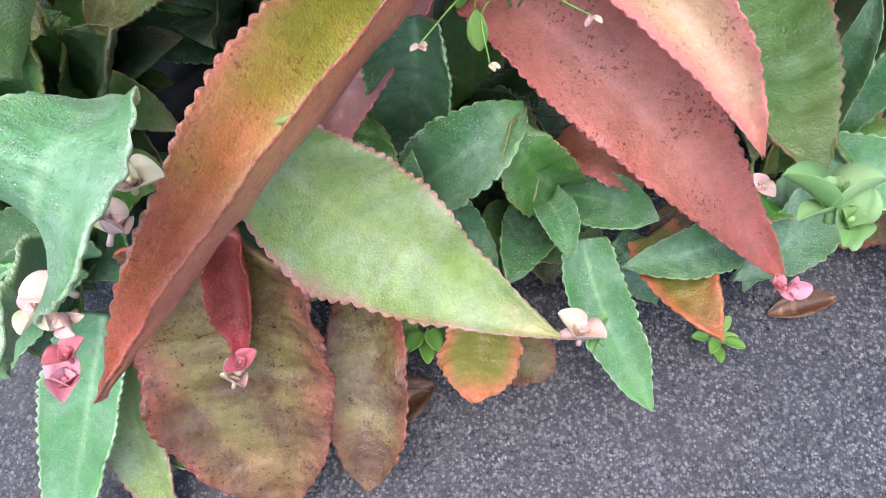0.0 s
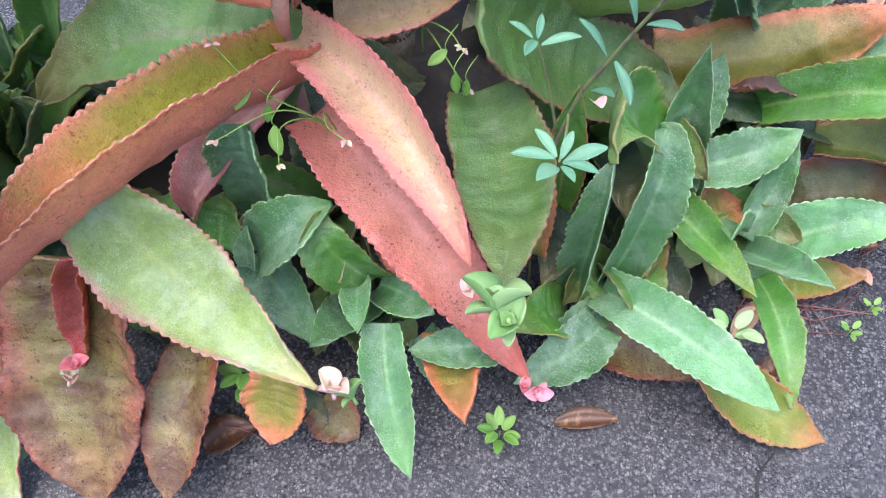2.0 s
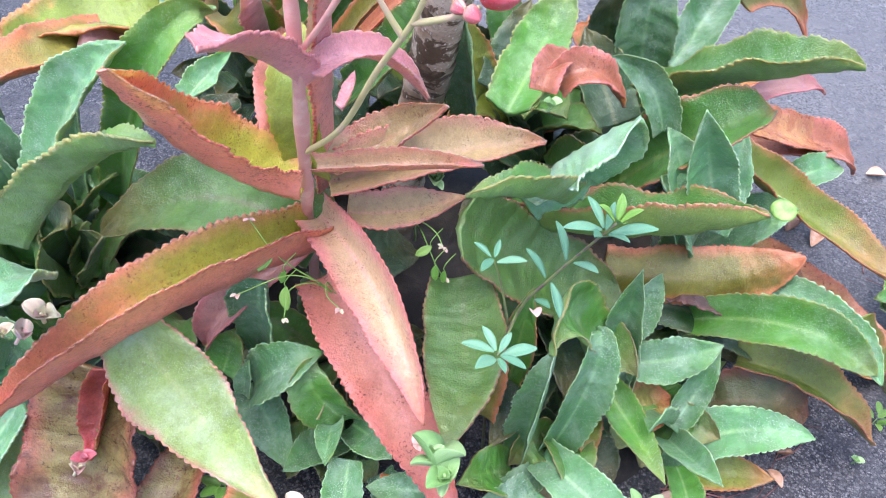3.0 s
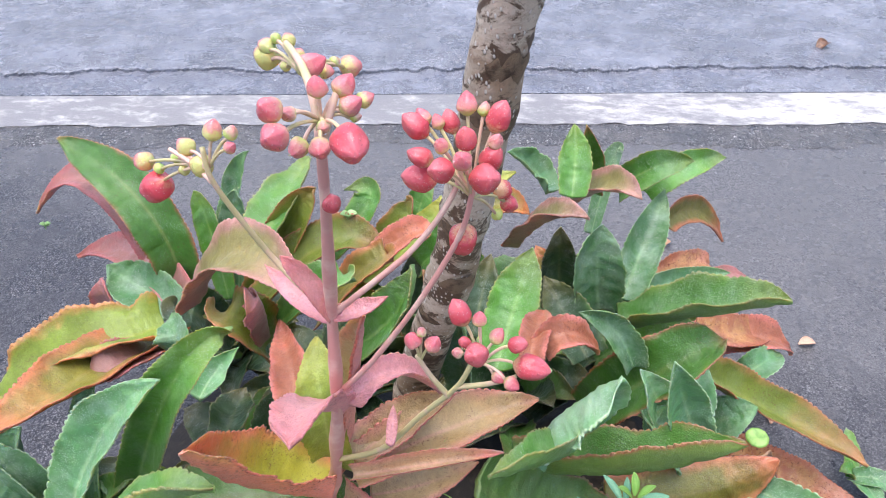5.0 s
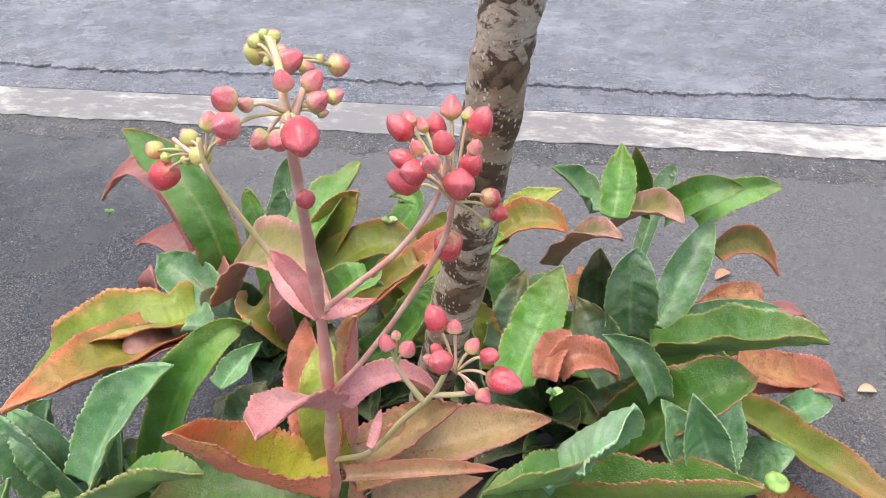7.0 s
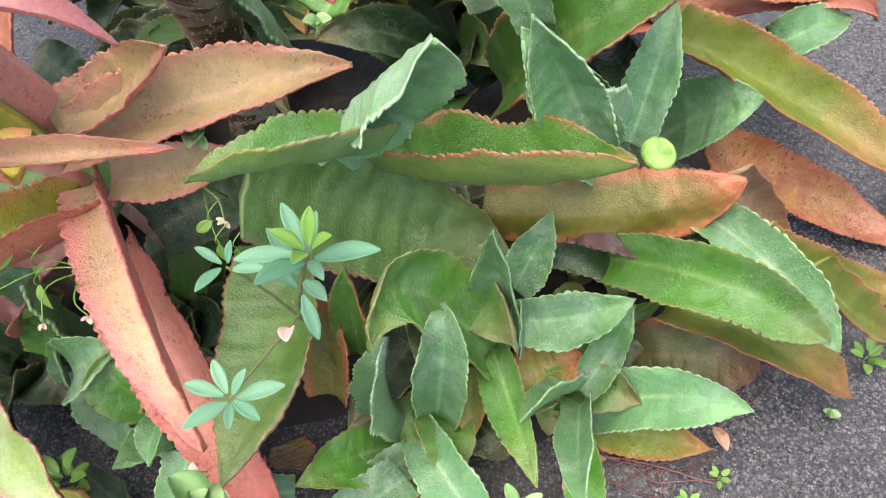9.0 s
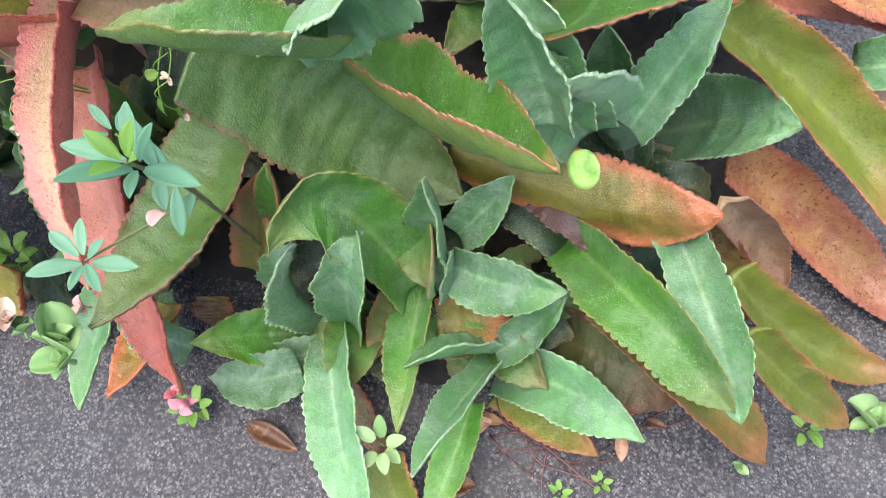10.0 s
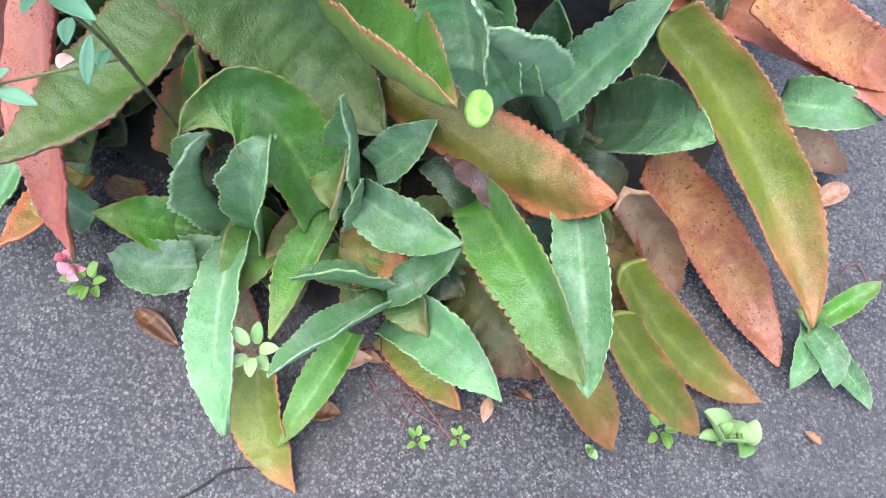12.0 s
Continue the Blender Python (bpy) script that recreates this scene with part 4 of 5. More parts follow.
leaf(back_right, "gray", (0.299, 1.027, 0.226), (0.320, 1.100, 0.330), (0.336, 1.100, 0.345), 0.0329, 0, 20)
leaf(back_right, "oliveorange", (0.405, 0.981, 0.290), (0.460, 1.043, 0.279), (0.520, 1.078, 0.202), 0.047, 30, 20)
leaf(back_right, "pinkolive", (0.260, 0.944, 0.332), (0.310, 0.887, 0.397), (0.352, 0.840, 0.410), 0.0564, 0, 25)
leaf(back_right, "oliveorange", (0.097, 0.847, 0.325), (0.154, 0.846, 0.375), (0.205, 0.847, 0.366), 0.0611, 0, 25)
leaf(back_right, "green", (0.054, 0.821, 0.275), (0.098, 0.822, 0.330), (0.127, 0.832, 0.348), 0.06, 0, 25)
leaf(back_right, "pinkolive", (0.184, 0.897, 0.278), (0.233, 0.814, 0.383), (0.284, 0.746, 0.432), 0.055, 0, 25)
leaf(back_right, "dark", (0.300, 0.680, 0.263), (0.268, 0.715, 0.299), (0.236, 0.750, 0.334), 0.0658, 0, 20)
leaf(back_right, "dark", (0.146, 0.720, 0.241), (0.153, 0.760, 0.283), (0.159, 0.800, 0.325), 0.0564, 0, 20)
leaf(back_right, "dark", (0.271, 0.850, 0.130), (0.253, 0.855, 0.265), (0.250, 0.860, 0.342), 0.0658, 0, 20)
leaf(back_right, "gray", (0.348, 0.838, 0.246), (0.436, 0.909, 0.235), (0.510, 0.941, 0.235), 0.04, 20, 30)
leaf(back_right, "pinkdark", (0.371, 0.933, 0.103), (0.516, 1.075, 0.119), (0.595, 1.150, 0.079), 0.0423, 0, 20)
leaf(back_right, "orangespot", (0.355, 0.921, 0.103), (0.454, 1.015, 0.173), (0.499, 1.050, 0.168), 0.0658, 0, 20)
leaf(back_right, "green", (0.334, 0.713, 0.291), (0.419, 0.662, 0.371), (0.502, 0.639, 0.417), 0.075, -25, 38, 0.0, 0.0, 0.4)
leaf(back_right, "green", (0.320, 0.789, 0.161), (0.395, 0.730, 0.278), (0.444, 0.720, 0.271), 0.0564, 20, 20)
leaf(back_right, "orange", (0.244, 0.558, 0.382), (0.275, 0.574, 0.392), (0.308, 0.599, 0.346), 0.04, 0, 25)
leaf(back_right, "orange", (0.236, 0.535, 0.386), (0.238, 0.571, 0.394), (0.244, 0.644, 0.363), 0.035, 0, 25)
leaf(back_right, "gray", (0.349, 0.623, 0.311), (0.323, 0.630, 0.358), (0.282, 0.626, 0.381), 0.042, -20, 35)
leaf(back_right, "greenorange", (0.311, 0.655, 0.187), (0.381, 0.620, 0.310), (0.448, 0.642, 0.351), 0.085, 0, 25, 0.0, 0.0, 0.3)
leaf(back_right, "pale", (0.417, 0.546, 0.291), (0.396, 0.549, 0.344), (0.378, 0.536, 0.405), 0.052, -22, 25)
leaf(back_right, "pale", (0.433, 0.625, 0.195), (0.437, 0.661, 0.238), (0.440, 0.711, 0.273), 0.046, 0, 20)
leaf(back_right, "orange", (0.378, 0.833, 0.125), (0.537, 0.870, 0.171), (0.625, 0.920, 0.103), 0.0658, 0, 20)
leaf(back_right, "pale", (0.402, 0.588, 0.221), (0.378, 0.584, 0.297), (0.354, 0.584, 0.345), 0.055, 0, 30)
leaf(back_left, "greenorange", (-0.312, 0.771, 0.239), (-0.357, 0.785, 0.369), (-0.514, 0.849, 0.422), 0.075, 0, 15, 0.0, 0.0, 0.4)
leaf(back_left, "pinkdark", (-0.350, 0.802, 0.174), (-0.475, 0.858, 0.340), (-0.617, 0.865, 0.268), 0.066, 10, 20)
leaf(back_left, "pinkdark", (-0.289, 0.729, 0.241), (-0.415, 0.815, 0.244), (-0.544, 0.838, 0.205), 0.0658, 0, 20)
leaf(back_left, "gray", (-0.276, 0.696, 0.244), (-0.363, 0.733, 0.250), (-0.410, 0.743, 0.275), 0.0752, 0, 20)
leaf(back_left, "pinkdark", (-0.407, 0.727, 0.186), (-0.396, 0.707, 0.243), (-0.402, 0.716, 0.272), 0.047, 0, 20)
leaf(back_left, "pinkolive", (-0.210, 0.649, 0.308), (-0.111, 0.612, 0.424), (-0.000, 0.546, 0.412), 0.085, 0, 15)
leaf(back_left, "green", (-0.200, 0.809, 0.274), (-0.179, 0.880, 0.320), (-0.175, 1.003, 0.341), 0.0846, -10, 25)
leaf(back_left, "olive", (-0.229, 0.838, 0.165), (-0.156, 0.865, 0.307), (-0.117, 0.870, 0.364), 0.0658, 30, 25)
leaf(back_left, "gray", (-0.268, 0.849, 0.146), (-0.267, 0.890, 0.273), (-0.268, 0.900, 0.329), 0.0564, 0, 20)
leaf(back_left, "green", (-0.281, 0.838, 0.153), (-0.308, 0.870, 0.280), (-0.327, 0.880, 0.332), 0.0423, 0, 20)
leaf(back_left, "gray", (-0.299, 0.871, 0.153), (-0.284, 0.925, 0.306), (-0.247, 0.930, 0.383), 0.0423, 0, 20)
leaf(back_left, "olive", (-0.208, 0.804, 0.178), (-0.084, 0.840, 0.293), (-0.008, 0.840, 0.267), 0.0752, 0, 20)
leaf(back_left, "green", (-0.165, 0.853, 0.177), (-0.053, 0.920, 0.312), (-0.102, 0.950, 0.315), 0.0517, 0, 20)
leaf(back_left, "olive", (-0.073, 0.860, 0.211), (0.009, 0.890, 0.308), (0.014, 0.900, 0.345), 0.047, 0, 20)
leaf(back_left, "yelloworange", (-0.215, 0.581, 0.319), (-0.297, 0.515, 0.310), (-0.414, 0.462, 0.240), 0.105, 15, 35, 0.0, 0.0, 0.4, 0.2, 0.7, 3.0)
leaf(back_left, "pinkdark", (-0.229, 0.565, 0.295), (-0.228, 0.495, 0.332), (-0.272, 0.476, 0.308), 0.0564, 0, 20)
leaf(back_left, "gray", (-0.180, 0.535, 0.321), (-0.164, 0.528, 0.359), (-0.190, 0.567, 0.358), 0.0423, 0, 20)
leaf(back_left, "oliveorange", (-0.236, 0.607, 0.284), (-0.254, 0.464, 0.336), (-0.283, 0.347, 0.358), 0.085, 0, 20)
leaf(back_left, "oliveorange", (-0.071, 0.713, 0.246), (0.018, 0.700, 0.362), (0.039, 0.720, 0.354), 0.0517, 0, 20)
leaf(back_left, "orange", (-0.068, 0.788, 0.228), (0.035, 0.800, 0.338), (0.062, 0.820, 0.324), 0.047, 0, 20)
leaf(back_left, "green", (-0.025, 0.664, 0.227), (0.068, 0.630, 0.345), (0.087, 0.640, 0.413), 0.0658, 0, 20)
leaf(back_left, "yellowgreen", (-0.069, 0.838, 0.188), (0.043, 0.865, 0.302), (0.071, 0.880, 0.363), 0.047, 0, 20)
leaf(back_left, "olive", (-0.132, 0.657, 0.230), (-0.124, 0.600, 0.332), (-0.185, 0.620, 0.310), 0.0752, 0, 20)
leaf(back_left, "dark", (-0.223, 0.720, 0.168), (-0.236, 0.670, 0.266), (-0.282, 0.680, 0.250), 0.0752, 0, 20)
leaf(back_left, "green", (-0.097, 0.649, 0.284), (-0.018, 0.630, 0.378), (0.008, 0.660, 0.363), 0.0564, 0, 20)
leaf(back_left, "pinkdark", (-0.103, 0.616, 0.292), (-0.078, 0.570, 0.386), (-0.101, 0.580, 0.373), 0.047, 0, 20)
leaf(main, "pinksmall", (0.104, 0.348, 0.577), (0.074, 0.361, 0.582), (0.040, 0.385, 0.589), 0.019, 0, 25)
leaf(main, "pinkyellow", (0.093, 0.413, 0.289), (0.144, 0.437, 0.288), (0.195, 0.459, 0.307), 0.045, 0, 20)
leaf(back_right, "green", (0.028, 0.910, 0.276), (0.031, 0.929, 0.316), (0.049, 0.946, 0.348), 0.05, 0, 20)
leaf(back_right, "yellowgreen", (0.082, 0.966, 0.290), (0.120, 0.989, 0.319), (0.169, 1.011, 0.340), 0.045, 0, 20)
leaf(back_right, "olive", (0.128, 0.732, 0.228), (0.106, 0.732, 0.280), (0.073, 0.747, 0.326), 0.05, 0, 20)
leaf(right, "dead", (0.543, 0.856, 0.053), (0.571, 0.886, 0.039), (0.607, 0.913, 0.021), 0.042, 0, 15)
leaf(rosette_a, "gray", (0.330, 0.323, 0.066), (0.306, 0.290, 0.064), (0.265, 0.261, 0.049), 0.05, 0, 15)
leaf(left, "gray", (-0.183, 0.227, 0.146), (-0.201, 0.231, 0.164), (-0.240, 0.236, 0.155), 0.05, 0, 20)
leaf(left, "pale", (-0.185, 0.229, 0.148), (-0.210, 0.200, 0.140), (-0.247, 0.160, 0.091), 0.05, 0, 20)
leaf(left, "gray", (-0.259, 0.269, 0.131), (-0.240, 0.266, 0.253), (-0.221, 0.290, 0.348), 0.05, -10, 25)
leaf(left, "pale", (-0.273, 0.385, 0.211), (-0.278, 0.370, 0.291), (-0.316, 0.377, 0.323), 0.06, 0, 20)
leaf(left, "dark", (-0.191, 0.342, 0.154), (-0.155, 0.332, 0.212), (-0.136, 0.334, 0.242), 0.05, 0, 20)
leaf(back_right, "gray", (0.401, 0.647, 0.169), (0.390, 0.656, 0.204), (0.378, 0.660, 0.238), 0.045, 0, 20)
leaf(back_right, "pale", (0.412, 0.593, 0.208), (0.391, 0.574, 0.267), (0.360, 0.571, 0.296), 0.06, 0, 20)
# -- end of the leaves --

# -- low inner leaves, added and coloured darker to stand in for clump shade --
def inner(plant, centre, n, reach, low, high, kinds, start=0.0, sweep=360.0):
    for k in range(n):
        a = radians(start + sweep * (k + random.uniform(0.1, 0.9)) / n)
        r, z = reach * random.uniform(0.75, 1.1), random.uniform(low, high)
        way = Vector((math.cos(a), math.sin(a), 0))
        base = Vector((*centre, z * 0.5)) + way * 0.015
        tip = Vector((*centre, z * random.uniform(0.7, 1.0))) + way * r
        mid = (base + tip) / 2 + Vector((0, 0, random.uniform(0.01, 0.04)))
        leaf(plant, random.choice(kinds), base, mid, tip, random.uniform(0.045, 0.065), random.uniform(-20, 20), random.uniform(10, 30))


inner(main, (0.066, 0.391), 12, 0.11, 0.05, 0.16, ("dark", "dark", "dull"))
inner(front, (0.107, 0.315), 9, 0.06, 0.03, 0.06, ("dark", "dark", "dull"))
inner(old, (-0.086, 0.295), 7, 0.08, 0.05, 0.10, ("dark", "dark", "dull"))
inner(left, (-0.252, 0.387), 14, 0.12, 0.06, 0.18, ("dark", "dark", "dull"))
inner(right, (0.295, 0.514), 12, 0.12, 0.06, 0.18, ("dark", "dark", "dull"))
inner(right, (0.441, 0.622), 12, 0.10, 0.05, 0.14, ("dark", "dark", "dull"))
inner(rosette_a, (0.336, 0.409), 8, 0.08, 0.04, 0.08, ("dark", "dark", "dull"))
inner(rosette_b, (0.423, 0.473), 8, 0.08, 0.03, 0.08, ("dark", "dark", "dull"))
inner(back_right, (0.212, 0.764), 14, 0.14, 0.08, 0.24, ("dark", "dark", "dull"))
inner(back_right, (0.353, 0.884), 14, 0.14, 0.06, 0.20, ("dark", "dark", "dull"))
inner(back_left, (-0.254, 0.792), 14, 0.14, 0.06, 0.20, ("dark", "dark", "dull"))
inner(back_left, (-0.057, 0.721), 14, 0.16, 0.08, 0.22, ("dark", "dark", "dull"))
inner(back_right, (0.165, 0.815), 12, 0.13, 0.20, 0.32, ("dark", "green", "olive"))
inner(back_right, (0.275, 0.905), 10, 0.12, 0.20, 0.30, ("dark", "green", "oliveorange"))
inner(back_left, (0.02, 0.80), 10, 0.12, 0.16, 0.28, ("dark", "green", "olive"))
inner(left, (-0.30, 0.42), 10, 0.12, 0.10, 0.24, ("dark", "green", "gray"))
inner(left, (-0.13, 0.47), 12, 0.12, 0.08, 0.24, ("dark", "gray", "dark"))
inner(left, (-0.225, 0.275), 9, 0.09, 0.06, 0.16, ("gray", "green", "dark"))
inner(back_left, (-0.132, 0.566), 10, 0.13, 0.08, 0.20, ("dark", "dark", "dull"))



# -- stalks, bracts and buds of the flowering plant --
tube("stem", [(0.020, 0.455, 0.000), (0.030, 0.440, 0.120), (0.045, 0.420, 0.255), (0.074, 0.381, 0.364), (0.095, 0.356, 0.484), (0.108, 0.338, 0.589), (0.128, 0.301, 0.697), (0.139, 0.279, 0.758)], 0.0066, 0.0027, STALK, main, 14, 80, 0.12, [(0.38, 0.45), (0.5, 0.4), (0.63, 0.3), (0.77, 0.35)])


def flower_stalk(line, r0, r1, material):
    tube("flower_stalk", line, r0 * 0.72, r1 * 0.72, material, main, 10, 24, 0.12)


flower_stalk([(0.139, 0.279, 0.751), (0.135, 0.286, 0.771), (0.124, 0.303, 0.781), (0.109, 0.322, 0.785)], 0.0036, 0.0026, STALK_GREEN)
flower_stalk([(0.139, 0.279, 0.748), (0.144, 0.283, 0.766), (0.147, 0.289, 0.776)], 0.003, 0.0022, STALK_GREEN)
flower_stalk([(0.108, 0.338, 0.587), (0.067, 0.357, 0.611), (0.050, 0.347, 0.653), (0.040, 0.338, 0.689), (0.038, 0.338, 0.711)], 0.0032, 0.0022, STALK_GREEN)
flower_stalk([(0.040, 0.338, 0.687), (0.025, 0.346, 0.693), (0.005, 0.354, 0.699)], 0.0028, 0.002, STALK_GREEN)
flower_stalk([(0.108, 0.338, 0.589), (0.139, 0.337, 0.621), (0.168, 0.343, 0.650), (0.191, 0.347, 0.687), (0.200, 0.348, 0.722)], 0.0032, 0.0022, STALK)
flower_stalk([(0.096, 0.355, 0.492), (0.129, 0.348, 0.538), (0.167, 0.346, 0.601), (0.195, 0.348, 0.657), (0.205, 0.342, 0.697), (0.212, 0.342, 0.722)], 0.0032, 0.0022, STALK)
flower_stalk([(0.078, 0.376, 0.385), (0.133, 0.341, 0.452), (0.174, 0.318, 0.525), (0.201, 0.306, 0.569), (0.213, 0.304, 0.599)], 0.0035, 0.0022, STALK_GREEN)
flower_stalk([(0.195, 0.309, 0.556), (0.184, 0.305, 0.577), (0.176, 0.303, 0.595)], 0.0028, 0.002, STALK_GREEN)
flower_stalk([(0.201, 0.306, 0.569), (0.223, 0.303, 0.579), (0.239, 0.302, 0.589)], 0.0028, 0.002, STALK_GREEN)


def bud_mesh(name, material, plump):
    """A swollen four-ribbed calyx along +x, one unit wide, with four folded tips."""
    n, sides, verts, faces = 18, 24, [], []
    long = 1.42 if plump else 1.22
    for k in range(n + 1):
        s = k / n
        r = 0.5 * min(1.0, s / 0.30) ** 0.55 * (1 - max(0.0, (s - 0.34) / 0.66) ** (2.7 if plump else 2.2)) ** 0.8
        r = max(r, 0.05)
        for j in range(sides):
            a = 2 * math.pi * j / sides
            seam = abs(math.cos(2 * a))
            rib = 1 + 0.05 * math.cos(4 * a) * (0.4 + s) - 0.10 * math.exp(-((seam / 0.16) ** 2)) * smoothstep(0.35, 0.95, s)
            dent = 1 + 0.06 * noise.noise(Vector((s * 2.4, math.cos(a) * 1.3, math.sin(a) * 1.3 + 4 * plump))) + 0.012 * noise.noise(Vector((s * 9, math.cos(a) * 5, math.sin(a) * 5)))
            bend = 0.07 * s * s
            verts.append((s * long, r * rib * dent * math.cos(a) + bend, r * rib * dent * math.sin(a)))
    for k in range(n):
        for j in range(sides):
            i = (j + 1) % sides
            faces.append((k * sides + j, (k + 1) * sides + j, (k + 1) * sides + i, k * sides + i))
    faces += [tuple(range(sides)), tuple(n * sides + j for j in range(sides))[::-1]]
    me = bpy.data.meshes.new(name)
    me.from_pydata(verts, [], faces)
    me.materials.append(material)
    me.polygons.foreach_set("use_smooth", [True] * len(me.polygons))
    me.update()
    return me


BUDS = {m.name: bud_mesh("flower_bud", m, m is CALYX_RED) for m in (CALYX_RED, CALYX_MIX, CALYX_GREEN)}
DEW = plain("dew", (0.9, 0.9, 0.9), (1, 1, 1), 0.02, 10, 0.0, Transmission_Weight=1.0, IOR=1.33)
SHARED["dew"] = bpy.data.meshes.new("drop")
_bm = bmesh.new()
bmesh.ops.create_uvsphere(_bm, u_segments=8, v_segments=5, radius=1.0)
_bm.to_mesh(SHARED["dew"])
_bm.free()
SHARED["dew"].materials.append(DEW)


def bud(hub, at, size, material):
    """A flower bud on its short stalk, with drops of water on its upper side."""
    hub, at = Vector(hub), Vector(at)
    way = at - hub
    way = (way.normalized() + Vector((0, 0, 0.05 if material is not CALYX_RED else -0.25))).normalized()
    foot = at - way * size * 0.5
    ob = new("flower_bud", BUDS[material.name])
    side = way.orthogonal().normalized()
    turn = Matrix((way, side, way.cross(side))).transposed().to_4x4()
    ob.matrix_basis = Matrix.Translation(foot) @ turn @ Matrix.Rotation(random.uniform(0, 6), 4, "X") @ Matrix.Scale(size * 0.86, 4)
    keep(ob, main)
    tube("pedicel", [hub, hub.lerp(foot, 0.55) + Vector((0, 0, 0.003)), foot + way * size * 0.05], 0.0009, 0.0011, STALK_GREEN, main, 6, 6)


hub = (0.040, 0.339, 0.697)
bud(hub, (-0.016, 0.362, 0.665), 0.0244, CALYX_RED)
bud(hub, (-0.029, 0.372, 0.678), 0.0157, CALYX_MIX)
bud(hub, (-0.012, 0.362, 0.679), 0.0088, CALYX_GREEN)
bud(hub, (0.015, 0.357, 0.700), 0.0144, CALYX_MIX)
bud(hub, (0.029, 0.347, 0.693), 0.0170, CALYX_MIX)
bud(hub, (0.013, 0.352, 0.686), 0.0091, CALYX_MIX)
bud(hub, (0.045, 0.342, 0.721), 0.0140, CALYX_MIX)
bud(hub, (0.060, 0.337, 0.723), 0.0103, CALYX_GREEN)
bud(hub, (0.060, 0.332, 0.716), 0.0089, CALYX_MIX)
bud(hub, (0.003, 0.362, 0.689), 0.0094, CALYX_GREEN)
hub = (0.119, 0.310, 0.775)
bud(hub, (0.089, 0.339, 0.771), 0.0172, CALYX_MIX)
bud(hub, (0.091, 0.337, 0.777), 0.0114, CALYX_MIX)
bud(hub, (0.106, 0.332, 0.783), 0.0092, CALYX_MIX)
bud(hub, (0.097, 0.337, 0.782), 0.0069, CALYX_GREEN)
bud(hub, (0.125, 0.312, 0.778), 0.0161, CALYX_MIX)
bud(hub, (0.115, 0.322, 0.779), 0.0083, CALYX_MIX)
bud(hub, (0.107, 0.322, 0.773), 0.0072, CALYX_MIX)
bud(hub, (0.132, 0.354, 0.762), 0.0146, CALYX_MIX)
bud(hub, (0.127, 0.342, 0.769), 0.0068, CALYX_GREEN)
bud(hub, (0.129, 0.322, 0.771), 0.0089, CALYX_MIX)
hub = (0.139, 0.283, 0.761)
bud(hub, (0.140, 0.280, 0.780), 0.0115, CALYX_MIX)
bud(hub, (0.149, 0.291, 0.777), 0.0128, CALYX_MIX)
bud(hub, (0.153, 0.287, 0.769), 0.0122, CALYX_MIX)
bud(hub, (0.157, 0.297, 0.768), 0.0098, CALYX_MIX)
bud(hub, (0.131, 0.244, 0.784), 0.0135, CALYX_MIX)
bud(hub, (0.135, 0.236, 0.775), 0.0147, CALYX_MIX)
bud(hub, (0.136, 0.252, 0.779), 0.0083, CALYX_GREEN)
bud(hub, (0.134, 0.262, 0.757), 0.0117, CALYX_MIX)
bud(hub, (0.147, 0.257, 0.760), 0.0121, CALYX_MIX)
bud(hub, (0.165, 0.247, 0.770), 0.0189, CALYX_RED)
bud(hub, (0.144, 0.272, 0.764), 0.0078, CALYX_GREEN)
bud(hub, (0.155, 0.287, 0.763), 0.0059, CALYX_GREEN)
hub = (0.128, 0.303, 0.687)
bud(hub, (0.134, 0.296, 0.706), 0.0120, CALYX_RED)
hub = (0.203, 0.346, 0.688)
bud(hub, (0.170, 0.352, 0.728), 0.0159, CALYX_RED)
bud(hub, (0.172, 0.357, 0.732), 0.0115, CALYX_MIX)
bud(hub, (0.181, 0.357, 0.730), 0.0096, CALYX_MIX)
bud(hub, (0.188, 0.362, 0.727), 0.0129, CALYX_RED)
bud(hub, (0.198, 0.358, 0.742), 0.0138, CALYX_MIX)
bud(hub, (0.208, 0.357, 0.740), 0.0087, CALYX_GREEN)
bud(hub, (0.217, 0.351, 0.737), 0.0167, CALYX_RED)
bud(hub, (0.202, 0.332, 0.732), 0.0137, CALYX_RED)
bud(hub, (0.190, 0.322, 0.733), 0.0100, CALYX_MIX)
bud(hub, (0.217, 0.342, 0.728), 0.0104, CALYX_GREEN)
bud(hub, (0.175, 0.342, 0.714), 0.0139, CALYX_RED)
bud(hub, (0.173, 0.347, 0.697), 0.0189, CALYX_RED)
bud(hub, (0.192, 0.313, 0.723), 0.0157, CALYX_RED)
bud(hub, (0.205, 0.302, 0.736), 0.0122, CALYX_MIX)
bud(hub, (0.214, 0.322, 0.715), 0.0196, CALYX_RED)
bud(hub, (0.214, 0.342, 0.716), 0.0155, CALYX_RED)
bud(hub, (0.218, 0.372, 0.680), 0.0144, CALYX_RED)
bud(hub, (0.222, 0.377, 0.667), 0.0126, CALYX_RED)
bud(hub, (0.216, 0.372, 0.661), 0.0091, CALYX_GREEN)
bud(hub, (0.196, 0.356, 0.652), 0.0215, CALYX_RED)
hub = (0.216, 0.309, 0.589)
bud(hub, (0.202, 0.314, 0.623), 0.0161, CALYX_RED)
bud(hub, (0.214, 0.312, 0.623), 0.0106, CALYX_MIX)
bud(hub, (0.218, 0.275, 0.628), 0.0160, CALYX_RED)
bud(hub, (0.225, 0.313, 0.610), 0.0115, CALYX_MIX)
bud(hub, (0.238, 0.302, 0.615), 0.0118, CALYX_RED)
bud(hub, (0.246, 0.301, 0.599), 0.0195, CALYX_RED)
